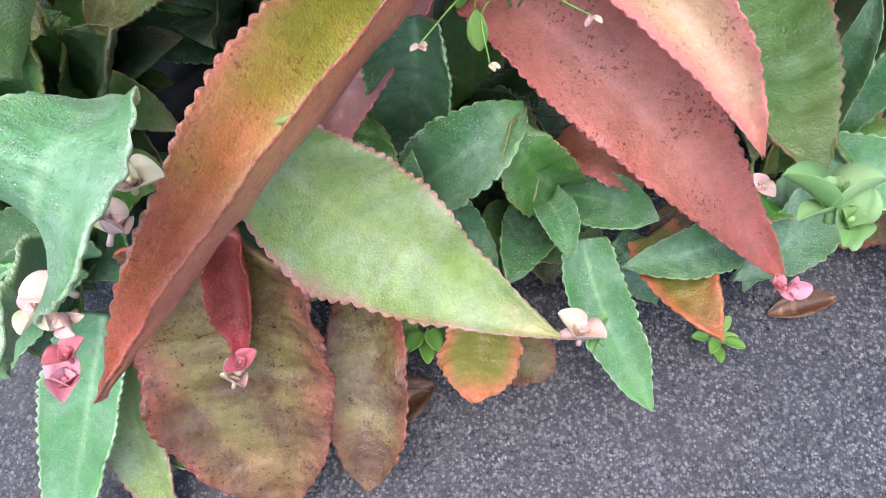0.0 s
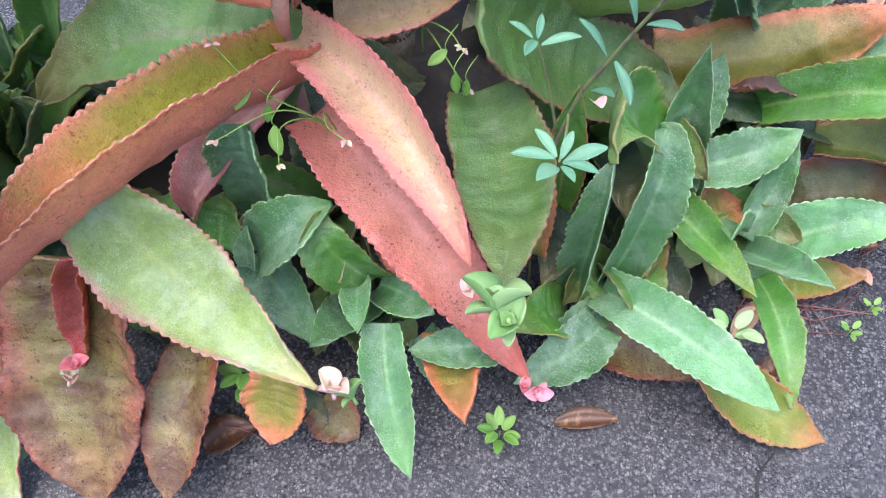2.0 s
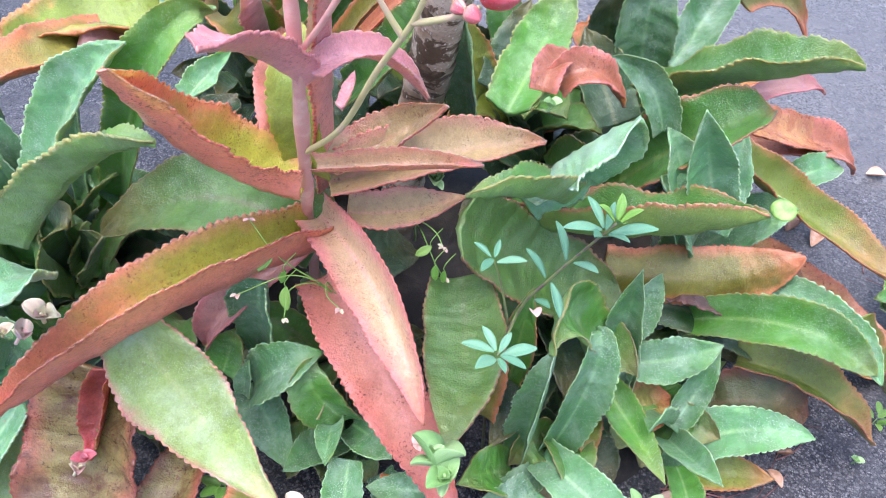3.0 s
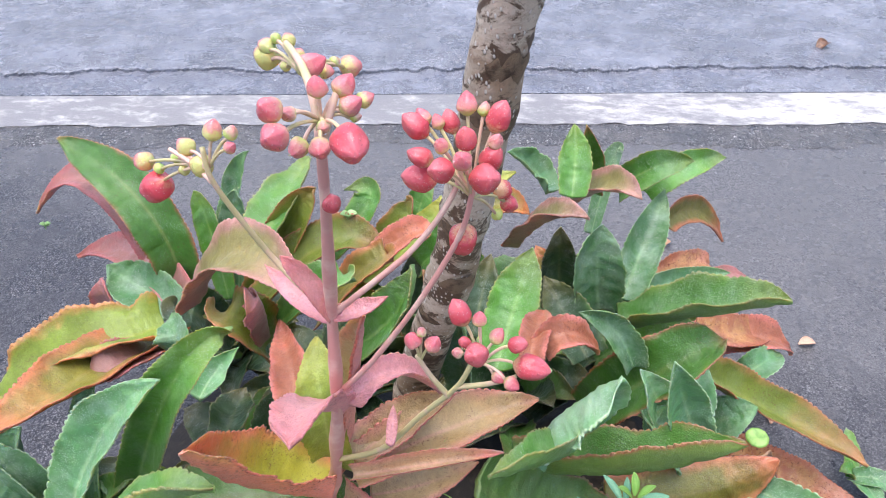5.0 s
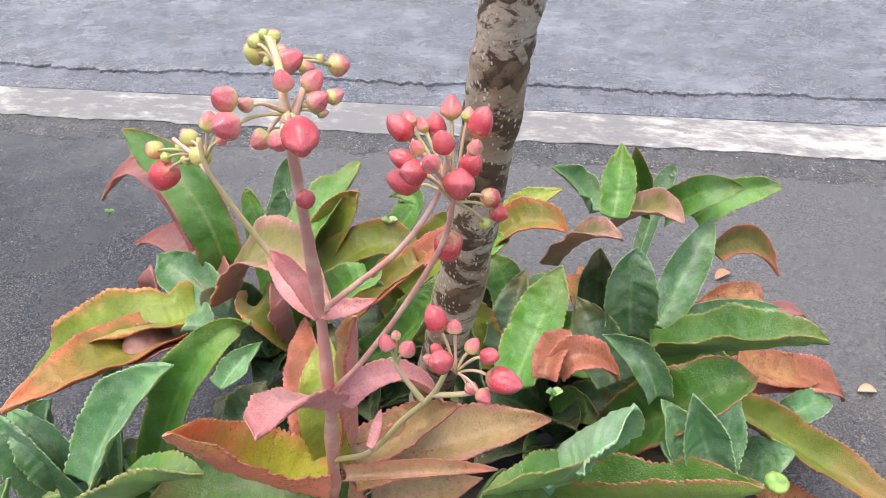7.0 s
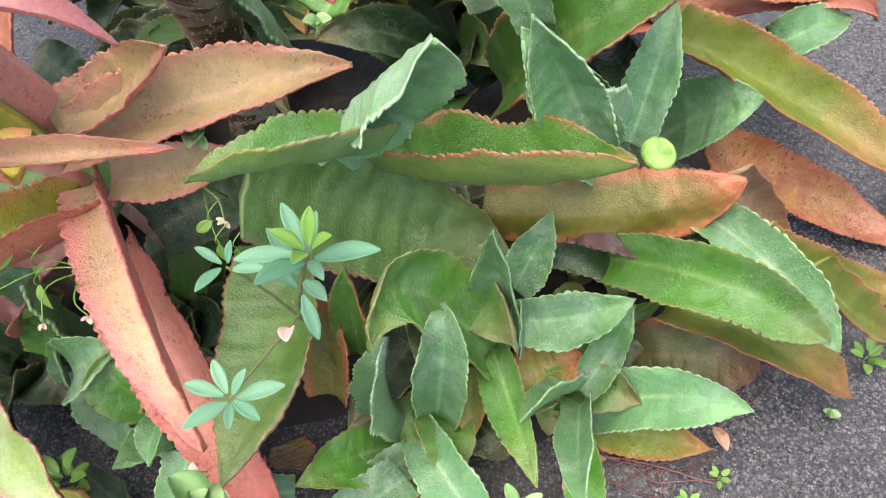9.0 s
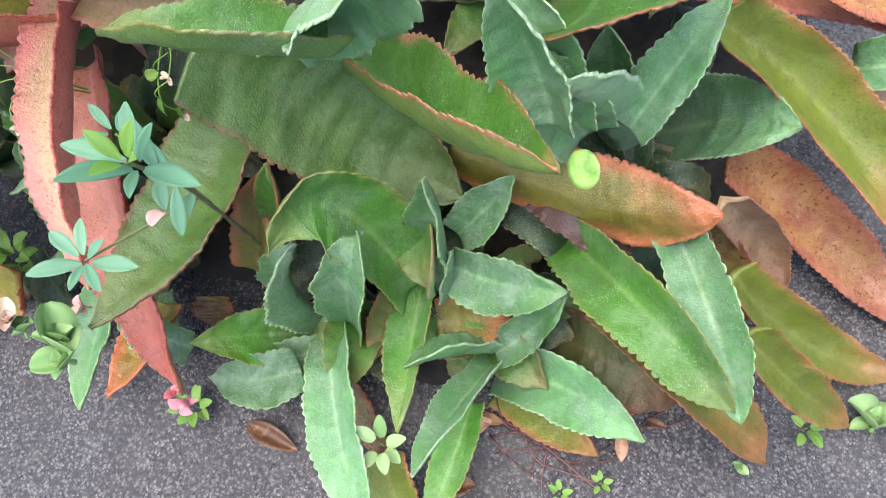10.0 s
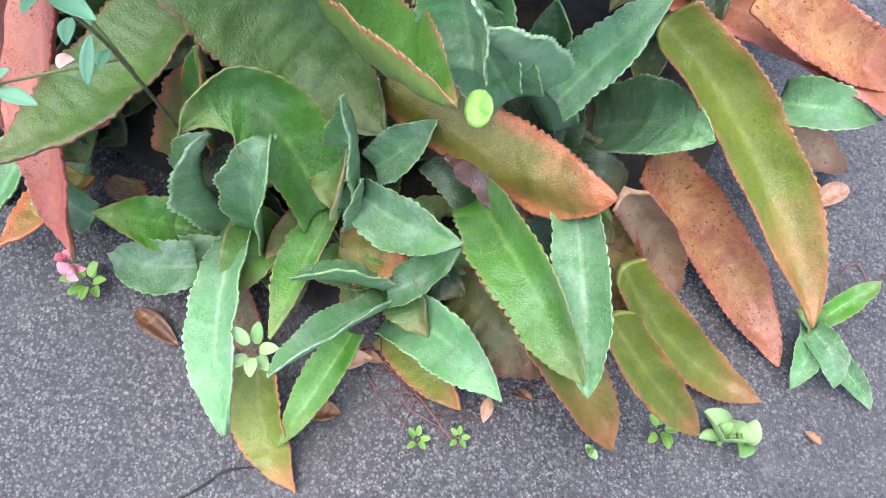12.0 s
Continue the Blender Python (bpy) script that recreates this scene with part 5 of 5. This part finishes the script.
bud(hub, (0.228, 0.302, 0.586), 0.0096, CALYX_MIX)
bud(hub, (0.237, 0.297, 0.587), 0.0109, CALYX_MIX)
bud(hub, (0.208, 0.297, 0.616), 0.0085, CALYX_RED)
bud(hub, (0.204, 0.292, 0.612), 0.0079, CALYX_GREEN)
hub = (0.178, 0.304, 0.589)
bud(hub, (0.175, 0.299, 0.611), 0.0121, CALYX_MIX)
bud(hub, (0.180, 0.302, 0.616), 0.0074, CALYX_GREEN)
bud(hub, (0.187, 0.302, 0.607), 0.0122, CALYX_MIX)


def bud_drops(plant):
    """Large clear drops sitting on the flower buds."""
    rng, ring, verts, faces = random.Random(11), 10, [], []
    for ob in [o for o in plant.children if o.name.startswith("flower_bud")]:
        m = ob.matrix_basis
        scale = m.to_scale().x
        for k in range(int(3 + scale * 320)):
            v = ob.data.vertices[rng.randrange(len(ob.data.vertices))]
            at, up = m @ v.co, (m.to_3x3() @ v.normal).normalized()
            if v.co.x < 0.15 or v.co.x > 1.25 or up.z < -0.5:
                continue
            r = 0.0005 + 0.0013 * rng.random() ** 2
            s = up.orthogonal().normalized()
            t = up.cross(s)
            o = len(verts)
            for wide, high in ((1.0, -0.25), (0.95, 0.25), (0.62, 0.6)):
                for j in range(ring):
                    a = 2 * math.pi * j / ring
                    verts.append(at + r * (wide * (math.cos(a) * s + math.sin(a) * t) + high * up))
            verts.append(at + 0.74 * r * up)
            for j in range(ring):
                i = (j + 1) % ring
                faces += [(o + j, o + i, o + ring + i, o + ring + j), (o + ring + j, o + ring + i, o + 2 * ring + i, o + 2 * ring + j), (o + 2 * ring + j, o + 2 * ring + i, o + 3 * ring)]
    return tagged(mesh_object("water_drops", verts, faces, DEW), "clear water drops on the red flower buds", "water drops", kind="stuff")


bud_drops(main)

PAIRS = [(0, 34, 0.52, 0.44), (182, 26, 0.48, 0.42), (95, 58, 0.32, 0.28), (262, 50, 0.30, 0.25), (35, -6, 0.34, 0.22)]


def plantlet(plant, at, size, material, turn=0.0, tilt=0.0, label=""):
    """A tuft of new leaves round a short stem on a leaf's rim."""
    at = Vector(at)
    lean = Euler((radians(tilt), 0.2, radians(turn))).to_matrix()
    stem = tube("plantlet", [at - lean @ Vector((0, 0, 0.006)), at, at + lean @ Vector((0, 0, size * 0.18))], size * 0.05, size * 0.035, material, plant, 7, 4)
    for k, (yaw, rise, length, width) in enumerate(PAIRS):
        a, e = radians(yaw), radians(rise)
        way = lean @ Vector((math.cos(a) * math.cos(e), math.sin(a) * math.cos(e), math.sin(e)))
        up = lean @ Vector((-math.cos(a) * math.sin(e), -math.sin(a) * math.sin(e), math.cos(e)))
        small_leaf(stem, at, way, size * length, size * width, material, up, 0.18 + 0.1 * (k % 2), 0.6, 0.5)
    return tagged(stem, label)


def disc(plant, at, r, material, label):
    """A round cupped young leaf, facing up and forward."""
    n, m, verts, faces = 4, 20, [(0, 0, 0)], []
    for k in range(1, n + 1):
        for j in range(m):
            a = 2 * math.pi * j / m
            e = r * k / n * (1 + 0.06 * math.cos(2 * a + 1) + 0.02 * math.sin(9 * a) * (k == n))
            verts.append((e * math.cos(a), e * math.sin(a), 0.004 * (k / n) ** 2 * math.cos(a)))
    for j in range(m):
        faces.append((0, 1 + j, 1 + (j + 1) % m))
        for k in range(n - 1):
            a, b = 1 + k * m + j, 1 + k * m + (j + 1) % m
            faces.append((a, a + m, b + m, b))
    low = len(verts)
    verts += [(x * 0.96, y * 0.96, z - 0.0022) for x, y, z in verts]
    faces += [tuple(low + i for i in f[::-1]) for f in faces]
    for j in range(m):
        a, b = 1 + (n - 1) * m + j, 1 + (n - 1) * m + (j + 1) % m
        faces.append((a, low + a, low + b, b))
    ob = mesh_object("plantlet", verts, faces, material)
    ob.matrix_basis = Matrix.Translation(at) @ Euler((radians(38), radians(12), 0)).to_matrix().to_4x4()
    return tagged(keep(ob, plant), label)


for k, (at, size, material) in enumerate([
    ((-0.070, 0.203, 0.303), 0.038, SPROUT_PALE), ((-0.095, 0.183, 0.295), 0.022, SPROUT_PALE), ((-0.076, 0.182, 0.300), 0.030, SPROUT_PALE),
    ((-0.098, 0.161, 0.285), 0.034, SPROUT_PALE), ((-0.109, 0.153, 0.280), 0.026, SPROUT_PALE), ((-0.101, 0.153, 0.275), 0.024, SPROUT_PALE),
    ((-0.104, 0.138, 0.262), 0.024, SPROUT_RED), ((-0.109, 0.128, 0.250), 0.034, SPROUT_ROSE),
    ((0.252, 0.231, 0.234), 0.058, SPROUT), ((0.262, 0.228, 0.228), 0.044, SPROUT), ((0.229, 0.256, 0.212), 0.020, SPROUT_PALE), ((0.285, 0.241, 0.095), 0.030, SPROUT_ROSE), ((0.276, 0.238, 0.100), 0.020, SPROUT_RED),
    ((0.139, 0.189, 0.136), 0.040, SPROUT_PALE), ((0.152, 0.191, 0.128), 0.032, SPROUT), ((0.168, 0.448, 0.326), 0.034, SPROUT)]):
    plantlet(main, at, size, material, 67 * k, 20 * (k % 3))
plantlet(old, (-0.071, 0.168, 0.128), 0.028, SPROUT_RED, 40, 10)
plantlet(old, (-0.076, 0.158, 0.120), 0.030, SPROUT_PALE, 130, 30)
disc(right, (0.464, 0.509, 0.344), 0.0098, LIMEGREEN, "round lime green plantlet")
plantlet(right, (0.250, 0.507, 0.392), 0.022, SPROUT, 30, 10)
plantlet(back_left, (-0.067, 0.858, 0.322), 0.032, SPROUT, 30, 10)
plantlet(back_left, (-0.621, 0.875, 0.234), 0.022, SPROUT, 30, 10)
plantlet(rosette_c, (0.664, 0.518, 0.008), 0.020, SPROUT, 0, 0)
plantlet(right, (0.728, 0.622, 0.012), 0.062, SPROUT, 200, 30)
plantlet(right, (0.735, 0.634, 0.010), 0.050, SPROUT, 110, 20)

# -- the blue-green herb --
herb = thing("herb", (0.260, 0.359, 0.000), "slender blue green herb with small oval leaves among the succulents", "weed")
HEAD, LOW, SIDE = Vector((0.327, 0.353, 0.412)), Vector((0.276, 0.294, 0.316)), Vector((0.250, 0.358, 0.346))
tube("stem", [(0.259, 0.383, 0.000), (0.258, 0.374, 0.166), (0.276, 0.366, 0.285), (0.294, 0.362, 0.335), (0.312, 0.357, 0.378), HEAD + Vector((0.006, -0.002, 0.014))], 0.0019, 0.0009, HERB_STEM, herb, 7, 30)
tube("stem", [(0.274, 0.367, 0.280), (0.276, 0.330, 0.300), LOW], 0.0012, 0.0008, HERB_STEM, herb, 6, 10)
tube("stem", [(0.268, 0.369, 0.255), (0.258, 0.364, 0.310), SIDE], 0.0012, 0.0008, HERB_STEM, herb, 6, 10)


def herb_leaf(base, way, length, width, material=HERB, up=(0.15, 0.05, 1.0)):
    way = Vector(way).normalized()
    small_leaf(herb, Vector(base) + way * 0.003, way, length, width, material, up, 0.14, 0.35, 0.7, "leaf", 1.1)


def whorl(centre, spread, start, length, width, rise):
    """Oval leaves fanned round a stem end, older ones longer and flatter."""
    for k, turn in enumerate(spread):
        a, e = radians(start + turn), radians(rise + 14 * ((k * 5) % 3 - 1))
        grow = 1.0 - 0.2 * ((k * 7) % 4) / 1.5
        herb_leaf(centre + Vector((0, 0, 0.002 * (k % 4) - 0.003)), (math.cos(a) * math.cos(e), math.sin(a) * math.cos(e), math.sin(e)), length * grow, width * grow)


whorl(HEAD, (0, 70, 118, 190, 238, 305), 20, 0.034, 0.0105, 22)
whorl(LOW, (0, 40, 104, 150, 214, 268, 312), 35, 0.029, 0.0105, 12)
whorl(SIDE, (0, 80, 165, 250), 10, 0.024, 0.0085, 26)
for base, way, length in (((0.306, 0.358, 0.366), (-0.5, 0.3, 0.8), 0.032), ((0.308, 0.357, 0.370), (0.9, -0.4, 0.2), 0.022), ((0.294, 0.362, 0.336), (-0.7, 0.1, 0.7), 0.030), ((0.296, 0.361, 0.340), (0.4, -0.5, -0.6), 0.028), ((0.284, 0.365, 0.306), (0.7, -0.5, 0.3), 0.020)):
    herb_leaf(base, way, length, 0.0088)
for turn in (15, 100, 190, 285):
    herb_leaf(HEAD + Vector((0.006, -0.002, 0.013)), (math.cos(radians(turn)), math.sin(radians(turn)), 0.9), 0.018, 0.0072, LIMEGREEN)
small_leaf(herb, (0.290, 0.344, 0.318), (0.3, -0.6, 0.2), 0.012, 0.010, SPROUT_PALE, (0, 0, 1), 0.3, 0.5, 0.4, "flower")


# -- thin seeding weed by the stem --
def thin_weed(at, stems, leaves):
    weed = thing("seeding_weed", at, "thread-thin pale green weed with tiny seed heads", "weed", "thin weeds")
    for line in stems:
        tube("stem", [at] + line, 0.0008, 0.0005, LIMEGREEN, weed, 5, 14)
        for k in range(3):
            small_leaf(weed, line[-1], (random.uniform(-1, 1), random.uniform(-1, 0), random.uniform(-1, 0.5)), 0.006, 0.0036, SPROUT_PALE, (0, 0, 1), 0.2, 0.3, 0.5, "seed_head")
    for p, way, size in leaves:
        tube("leaf_stalk", [p, Vector(p) + Vector((0, 0, 0.008)), Vector(p) + Vector((0.006, 0.012, 0.014))], 0.0005, 0.0005, LIMEGREEN, weed, 5, 5)
        small_leaf(weed, p, way, 0.75 * size, size * 0.36, LIMEGREEN, (0, -1, 0.5), 0.15, 0.3, 0.75)


thin_weed((0.094, 0.377, 0.206), [[(0.086, 0.356, 0.249), (0.067, 0.336, 0.270), (0.045, 0.294, 0.281)], [(0.086, 0.356, 0.249), (0.057, 0.345, 0.282), (0.027, 0.354, 0.310)], [(0.086, 0.353, 0.249), (0.075, 0.328, 0.263), (0.080, 0.305, 0.251)], [(0.105, 0.344, 0.269), (0.116, 0.323, 0.279), (0.131, 0.317, 0.275)]],
          [((0.072, 0.328, 0.266), (0.100, -0.300, -1.000), 0.032), ((0.054, 0.341, 0.289), (-0.200, -0.400, -0.300), 0.026), ((0.048, 0.330, 0.285), (-0.600, -0.300, -0.400), 0.018), ((0.066, 0.339, 0.273), (-0.300, -0.200, -1.000), 0.02)])
thin_weed((0.146, 0.453, 0.233), [[(0.156, 0.434, 0.282), (0.177, 0.425, 0.285), (0.190, 0.411, 0.283)], [(0.157, 0.433, 0.278), (0.188, 0.398, 0.272), (0.195, 0.404, 0.250)]],
          [((0.188, 0.398, 0.271), (0.100, -0.200, -1.000), 0.022), ((0.179, 0.410, 0.281), (-0.600, -0.300, -0.500), 0.024), ((0.195, 0.404, 0.260), (0.000, -0.200, -1.000), 0.018)])

# -- beads of rain on the leaves --
def rain_drops(plant, share, biggest):
    """Small clear beads scattered over the upper faces of a plant's leaves."""
    rng = random.Random(len(plant.name) * 7 + int(1000 * plant.location.x))
    ring, verts, faces = 8, [], []
    for leaf_ob in [o for o in plant.children if o.name.startswith("leaf")]:
        me = leaf_ob.data
        half = len(me.vertices) // 2
        for k in range(int(half * share)):
            if rng.random() < 0.4:
                continue
            v = me.vertices[rng.randrange(half)]
            up = v.normal
            if up.z < 0.15:
                continue
            r = biggest * (0.25 + 0.75 * rng.random() ** 3)
            s = up.orthogonal().normalized()
            t = up.cross(s)
            at = v.co + s * rng.uniform(-0.002, 0.002) + t * rng.uniform(-0.002, 0.002)
            o = len(verts)
            for wide, high in ((1.0, -0.25), (0.86, 0.42)):
                for j in range(ring):
                    a = 2 * math.pi * j / ring
                    verts.append(at + r * (wide * (math.cos(a) * s + math.sin(a) * t) + high * up))
            verts.append(at + 0.74 * r * up)
            for j in range(ring):
                i = (j + 1) % ring
                faces.append((o + j, o + i, o + ring + i, o + ring + j))
                faces.append((o + ring + j, o + ring + i, o + 2 * ring))
    return tagged(mesh_object("water_drops", verts, faces, DEW), "tiny clear water drops on the leaves", "water drops", kind="stuff")


for plant, share, biggest in ((main, 0.02, 0.0012), (left, 0.04, 0.0015), (front, 0.06, 0.0013), (rosette_a, 0.08, 0.0014), (rosette_b, 0.08, 0.0014), (rosette_c, 0.08, 0.0014), (right, 0.025, 0.0014), (back_right, 0.015, 0.0016)):
    rain_drops(plant, share, biggest)

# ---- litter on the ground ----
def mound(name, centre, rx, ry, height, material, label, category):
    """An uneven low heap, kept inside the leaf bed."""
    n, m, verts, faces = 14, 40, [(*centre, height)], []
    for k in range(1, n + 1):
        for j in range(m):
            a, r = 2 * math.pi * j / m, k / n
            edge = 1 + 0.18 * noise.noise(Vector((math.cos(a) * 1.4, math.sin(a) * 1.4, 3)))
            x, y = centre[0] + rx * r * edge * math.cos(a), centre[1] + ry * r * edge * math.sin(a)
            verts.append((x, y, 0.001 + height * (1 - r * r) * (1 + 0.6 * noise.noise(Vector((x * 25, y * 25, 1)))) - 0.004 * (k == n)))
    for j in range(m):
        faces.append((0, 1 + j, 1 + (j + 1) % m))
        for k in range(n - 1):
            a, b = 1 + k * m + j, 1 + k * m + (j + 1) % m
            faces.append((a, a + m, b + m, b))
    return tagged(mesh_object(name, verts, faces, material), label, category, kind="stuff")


# Added near-black heaps that stand in for the dark gaps between leaves.
mound("leaf_mould", (0.0, 0.62), 0.36, 0.28, 0.05, GAP_MOULD, "near-black leaf mould added to close dark gaps under the plants", "soil")
mound("leaf_mould", (-0.19, 0.45), 0.17, 0.17, 0.03, GAP_MOULD, "near-black leaf mould added to close dark gaps under the plants", "soil")
mound("leaf_mould", (0.34, 0.70), 0.20, 0.24, 0.04, GAP_MOULD, "near-black leaf mould added to close dark gaps under the plants", "soil")
mound("leaf_mould", (0.03, 0.385), 0.22, 0.075, 0.03, GAP_MOULD, "near-black leaf mould added to close dark gaps under the plants", "soil")
mound("leaf_mould", (0.36, 0.49), 0.11, 0.10, 0.02, GAP_MOULD, "near-black leaf mould added to close dark gaps under the plants", "soil")


def fallen(at, way, length, width, material, label, lift=0.2):
    me = blade_mesh("fallen_leaf", length, width, lift, 0.6, 0.75)
    me.materials.append(material)
    ob = new("fallen_leaf", me)
    low = min(v.co.z for v in me.vertices)
    ob.matrix_basis = Matrix.Translation((at[0], at[1], 0.0015 - low)) @ Matrix.Rotation(math.atan2(way[1], way[0]), 4, "Z")
    return tagged(ob, label, "leaf", "fallen leaves")


fallen((0.307, 0.250), (0.054, 0.015), 0.056, 0.021, BROWNLEAF, "small brown fallen leaf on the asphalt", 0.1)
fallen((0.690, 1.070), (1, 0.2), 0.03, 0.02, TANLEAF, "small tan fallen leaf on the asphalt", 0.1)
fallen((0.452, 1.335), (0.6, 0.6), 0.04, 0.022, TANLEAF, "small orange fallen leaf by the plants", 0.2)
fallen((0.573, 0.884), (0.3, 0.8), 0.05, 0.026, TANLEAF, "pale curled fallen leaf on the asphalt", 0.2)
fallen((0.458, 0.371), (0.4, 0.7), 0.04, 0.02, TANLEAF, "tan fallen leaf under the rosette", 0.2)
fallen((0.479, 0.329), (0.5, 0.5), 0.035, 0.022, BROWNLEAF, "brown fallen leaf under the rosette", 0.2)
fallen((0.002, 0.155), (0.5, 0.35), 0.05, 0.035, BROWNLEAF, "dark wet fallen leaf on old leaves", 0.3)
fallen((1.038, 2.646), (0.4, 0.3), 0.05, 0.045, BROWNLEAF, "brown curled leaf on the road", 0.8)

fallen((0.467, 0.401), (0.6, 0.3), 0.022, 0.011, BROWNLEAF, "curled brown leaf scrap among red rootlets", 0.3)
fallen((0.486, 0.427), (-0.3, 0.6), 0.018, 0.009, BROWNLEAF, "curled brown leaf scrap among red rootlets", 0.3)
fallen((0.572, 0.474), (0.4, -0.5), 0.024, 0.012, TANLEAF, "tan leaf scrap under a green leaf", 0.3)
fallen((0.581, 0.500), (0.7, 0.2), 0.018, 0.009, BROWNLEAF, "brown leaf scrap beside rootlets", 0.3)
fallen((0.610, 0.865), (0.2, 0.9), 0.045, 0.0225, TANLEAF, "pale pinkish fallen leaf on the asphalt", 0.3)
fallen((0.771, 0.696), (0.9, 0.1), 0.016, 0.008, BROWNLEAF, "small brown leaf scrap on the asphalt", 0.3)


def twig(points, r=0.0013):
    r *= 0.65
    tagged(tube("twig", [(x, y, z + 0.0012) for x, y, z in points], r, r * 0.6, TWIG, None, 5, 14), "thin red brown rootlet on the asphalt", "twig", "rootlets")


twig([(0.471, 0.408, 0.000), (0.502, 0.414, 0.004), (0.530, 0.417, 0.002), (0.561, 0.432, 0.003), (0.581, 0.496, 0.000)])
twig([(0.495, 0.423, 0.003), (0.528, 0.407, 0.000), (0.553, 0.414, 0.004), (0.585, 0.429, 0.000)], 0.0012)
twig([(0.484, 0.395, 0.000), (0.518, 0.391, 0.003), (0.542, 0.395, 0.000), (0.564, 0.398, 0.000)])
twig([(0.581, 0.496, 0.000), (0.589, 0.518, 0.004), (0.598, 0.546, 0.000), (0.630, 0.554, 0.000)], 0.0012)
twig([(0.502, 0.447, 0.004), (0.522, 0.422, 0.003), (0.533, 0.392, 0.000)])
twig([(0.463, 0.426, 0.010), (0.494, 0.411, 0.012), (0.522, 0.438, 0.006), (0.559, 0.473, 0.004)])
twig([(0.460, 0.406, 0.001), (0.494, 0.415, 0.004), (0.531, 0.421, 0.002), (0.576, 0.422, 0.005), (0.592, 0.426, 0.001)], 0.0016)
twig([(0.499, 0.386, 0.001), (0.523, 0.414, 0.004), (0.553, 0.438, 0.002)], 0.0012)
twig([(0.531, 0.421, 0.001), (0.542, 0.401, 0.004), (0.550, 0.390, 0.002)], 0.0012)
twig([(0.552, 0.419, 0.001), (0.574, 0.443, 0.004), (0.592, 0.475, 0.002)], 0.0013)
twig([(0.582, 0.492, 0.001), (0.603, 0.514, 0.004), (0.611, 0.541, 0.002)], 0.0014)
twig([(0.462, 0.398, 0.001), (0.475, 0.422, 0.004), (0.503, 0.428, 0.002)], 0.0013)
twig([(0.488, 0.397, 0.001), (0.504, 0.415, 0.004), (0.529, 0.427, 0.002)], 0.0012)
twig([(0.685, 0.828, 0.001), (0.709, 0.820, 0.004), (0.725, 0.827, 0.002)], 0.0009)
twig([(0.683, 0.838, 0.000), (0.684, 0.858, 0.003), (0.705, 0.853, 0.000)])
twig([(0.715, 0.851, 0.000), (0.709, 0.868, 0.001), (0.712, 0.888, 0.000)])
twig([(-0.167, 0.123, 0.025), (-0.137, 0.113, 0.030), (-0.096, 0.099, 0.037)], 0.0011)
twig([(-0.012, 0.165, 0.020), (0.022, 0.178, 0.014), (0.053, 0.173, 0.012)], 0.0011)


def seedling(at, size, material, turns, label):
    plant = thing("seedling", at, label, "weed", "seedlings")
    for k in range(turns):
        a, r = 2.4 * k, 0.25 + 0.1 * (k % 3)
        p = Vector(at) + Vector((math.cos(a) * size * r * 0.5, math.sin(a) * size * r * 0.5, 0.004 + 0.0025 * k))
        small_leaf(plant, p, (math.cos(a), math.sin(a), 0.35), size * 0.55, size * 0.32, material, (0, 0, 1), 0.2, 0.3, 0.55)
    tube("stem", [at, Vector(at) + Vector((0, 0, 0.012))], 0.0008, 0.0006, material, plant, 5, 3)


seedling((0.260, 0.228, 0.000), 0.030, LIMEGREEN, 8, "bright green seedling growing from the asphalt")
seedling((0.688, 0.584, 0.000), 0.026, LIMEGREEN, 7, "bright green seedling beside a leaf tip")
seedling((0.585, 0.429, 0.000), 0.016, LIMEGREEN, 5, "tiny green seedling among red rootlets")
seedling((0.564, 0.398, 0.000), 0.018, LIMEGREEN, 5, "tiny green seedling among red rootlets")
seedling((0.040, 0.213, 0.051), 0.038, LIMEGREEN, 12, "low bright green weed between old leaves")
seedling((0.434, 0.326, 0.086), 0.034, SPROUT, 6, "small weed sprig with pale flower head over leaves")
seedling((-0.160, 0.157, 0.025), 0.022, SPROUT, 5, "tiny green seedling on a wet leaf")
seedling((-0.150, 0.125, 0.007), 0.034, SPROUT, 7, "small green seedling by the wet leaves")


def crack(points, width):
    """A narrow dirt-filled joint, lying in the asphalt."""
    line, verts, faces = spine(points, 24), [], []
    for k, p in enumerate(line):
        w = width * (0.5 + 0.5 * math.sin(math.pi * k / 24)) * (1 + 0.5 * noise.noise(p * 80))
        d = (line[min(k + 1, 24)] - line[max(k - 1, 0)]).normalized()
        s = Vector((-d.y, d.x, 0)) * w
        verts += [p + s + Vector((0, 0, 0.0012)), p + Vector((0, 0, 0.002)), p - s + Vector((0, 0, 0.0012))]
    for k in range(24):
        for j in range(2):
            a = 3 * k + j
            faces.append((a, a + 1, a + 4, a + 3))
    tagged(mesh_object("crack", verts, faces, DARKCRACK), "thin dark crack in the asphalt", "crack", kind="structure")


crack([(0.498, 0.266, 0.000), (0.485, 0.242, 0.000), (0.484, 0.215, 0.000), (0.477, 0.169, 0.000)], 0.0014)

tagged(tube("straw", [(x, y, 0.0016) for x, y, z in [(-0.119, 0.052, 0.000), (-0.067, 0.057, 0.000), (-0.010, 0.068, 0.000)]], 0.0012, 0.0008, TANLEAF, None, 6, 12), "thin dry straw on the asphalt", "straw")
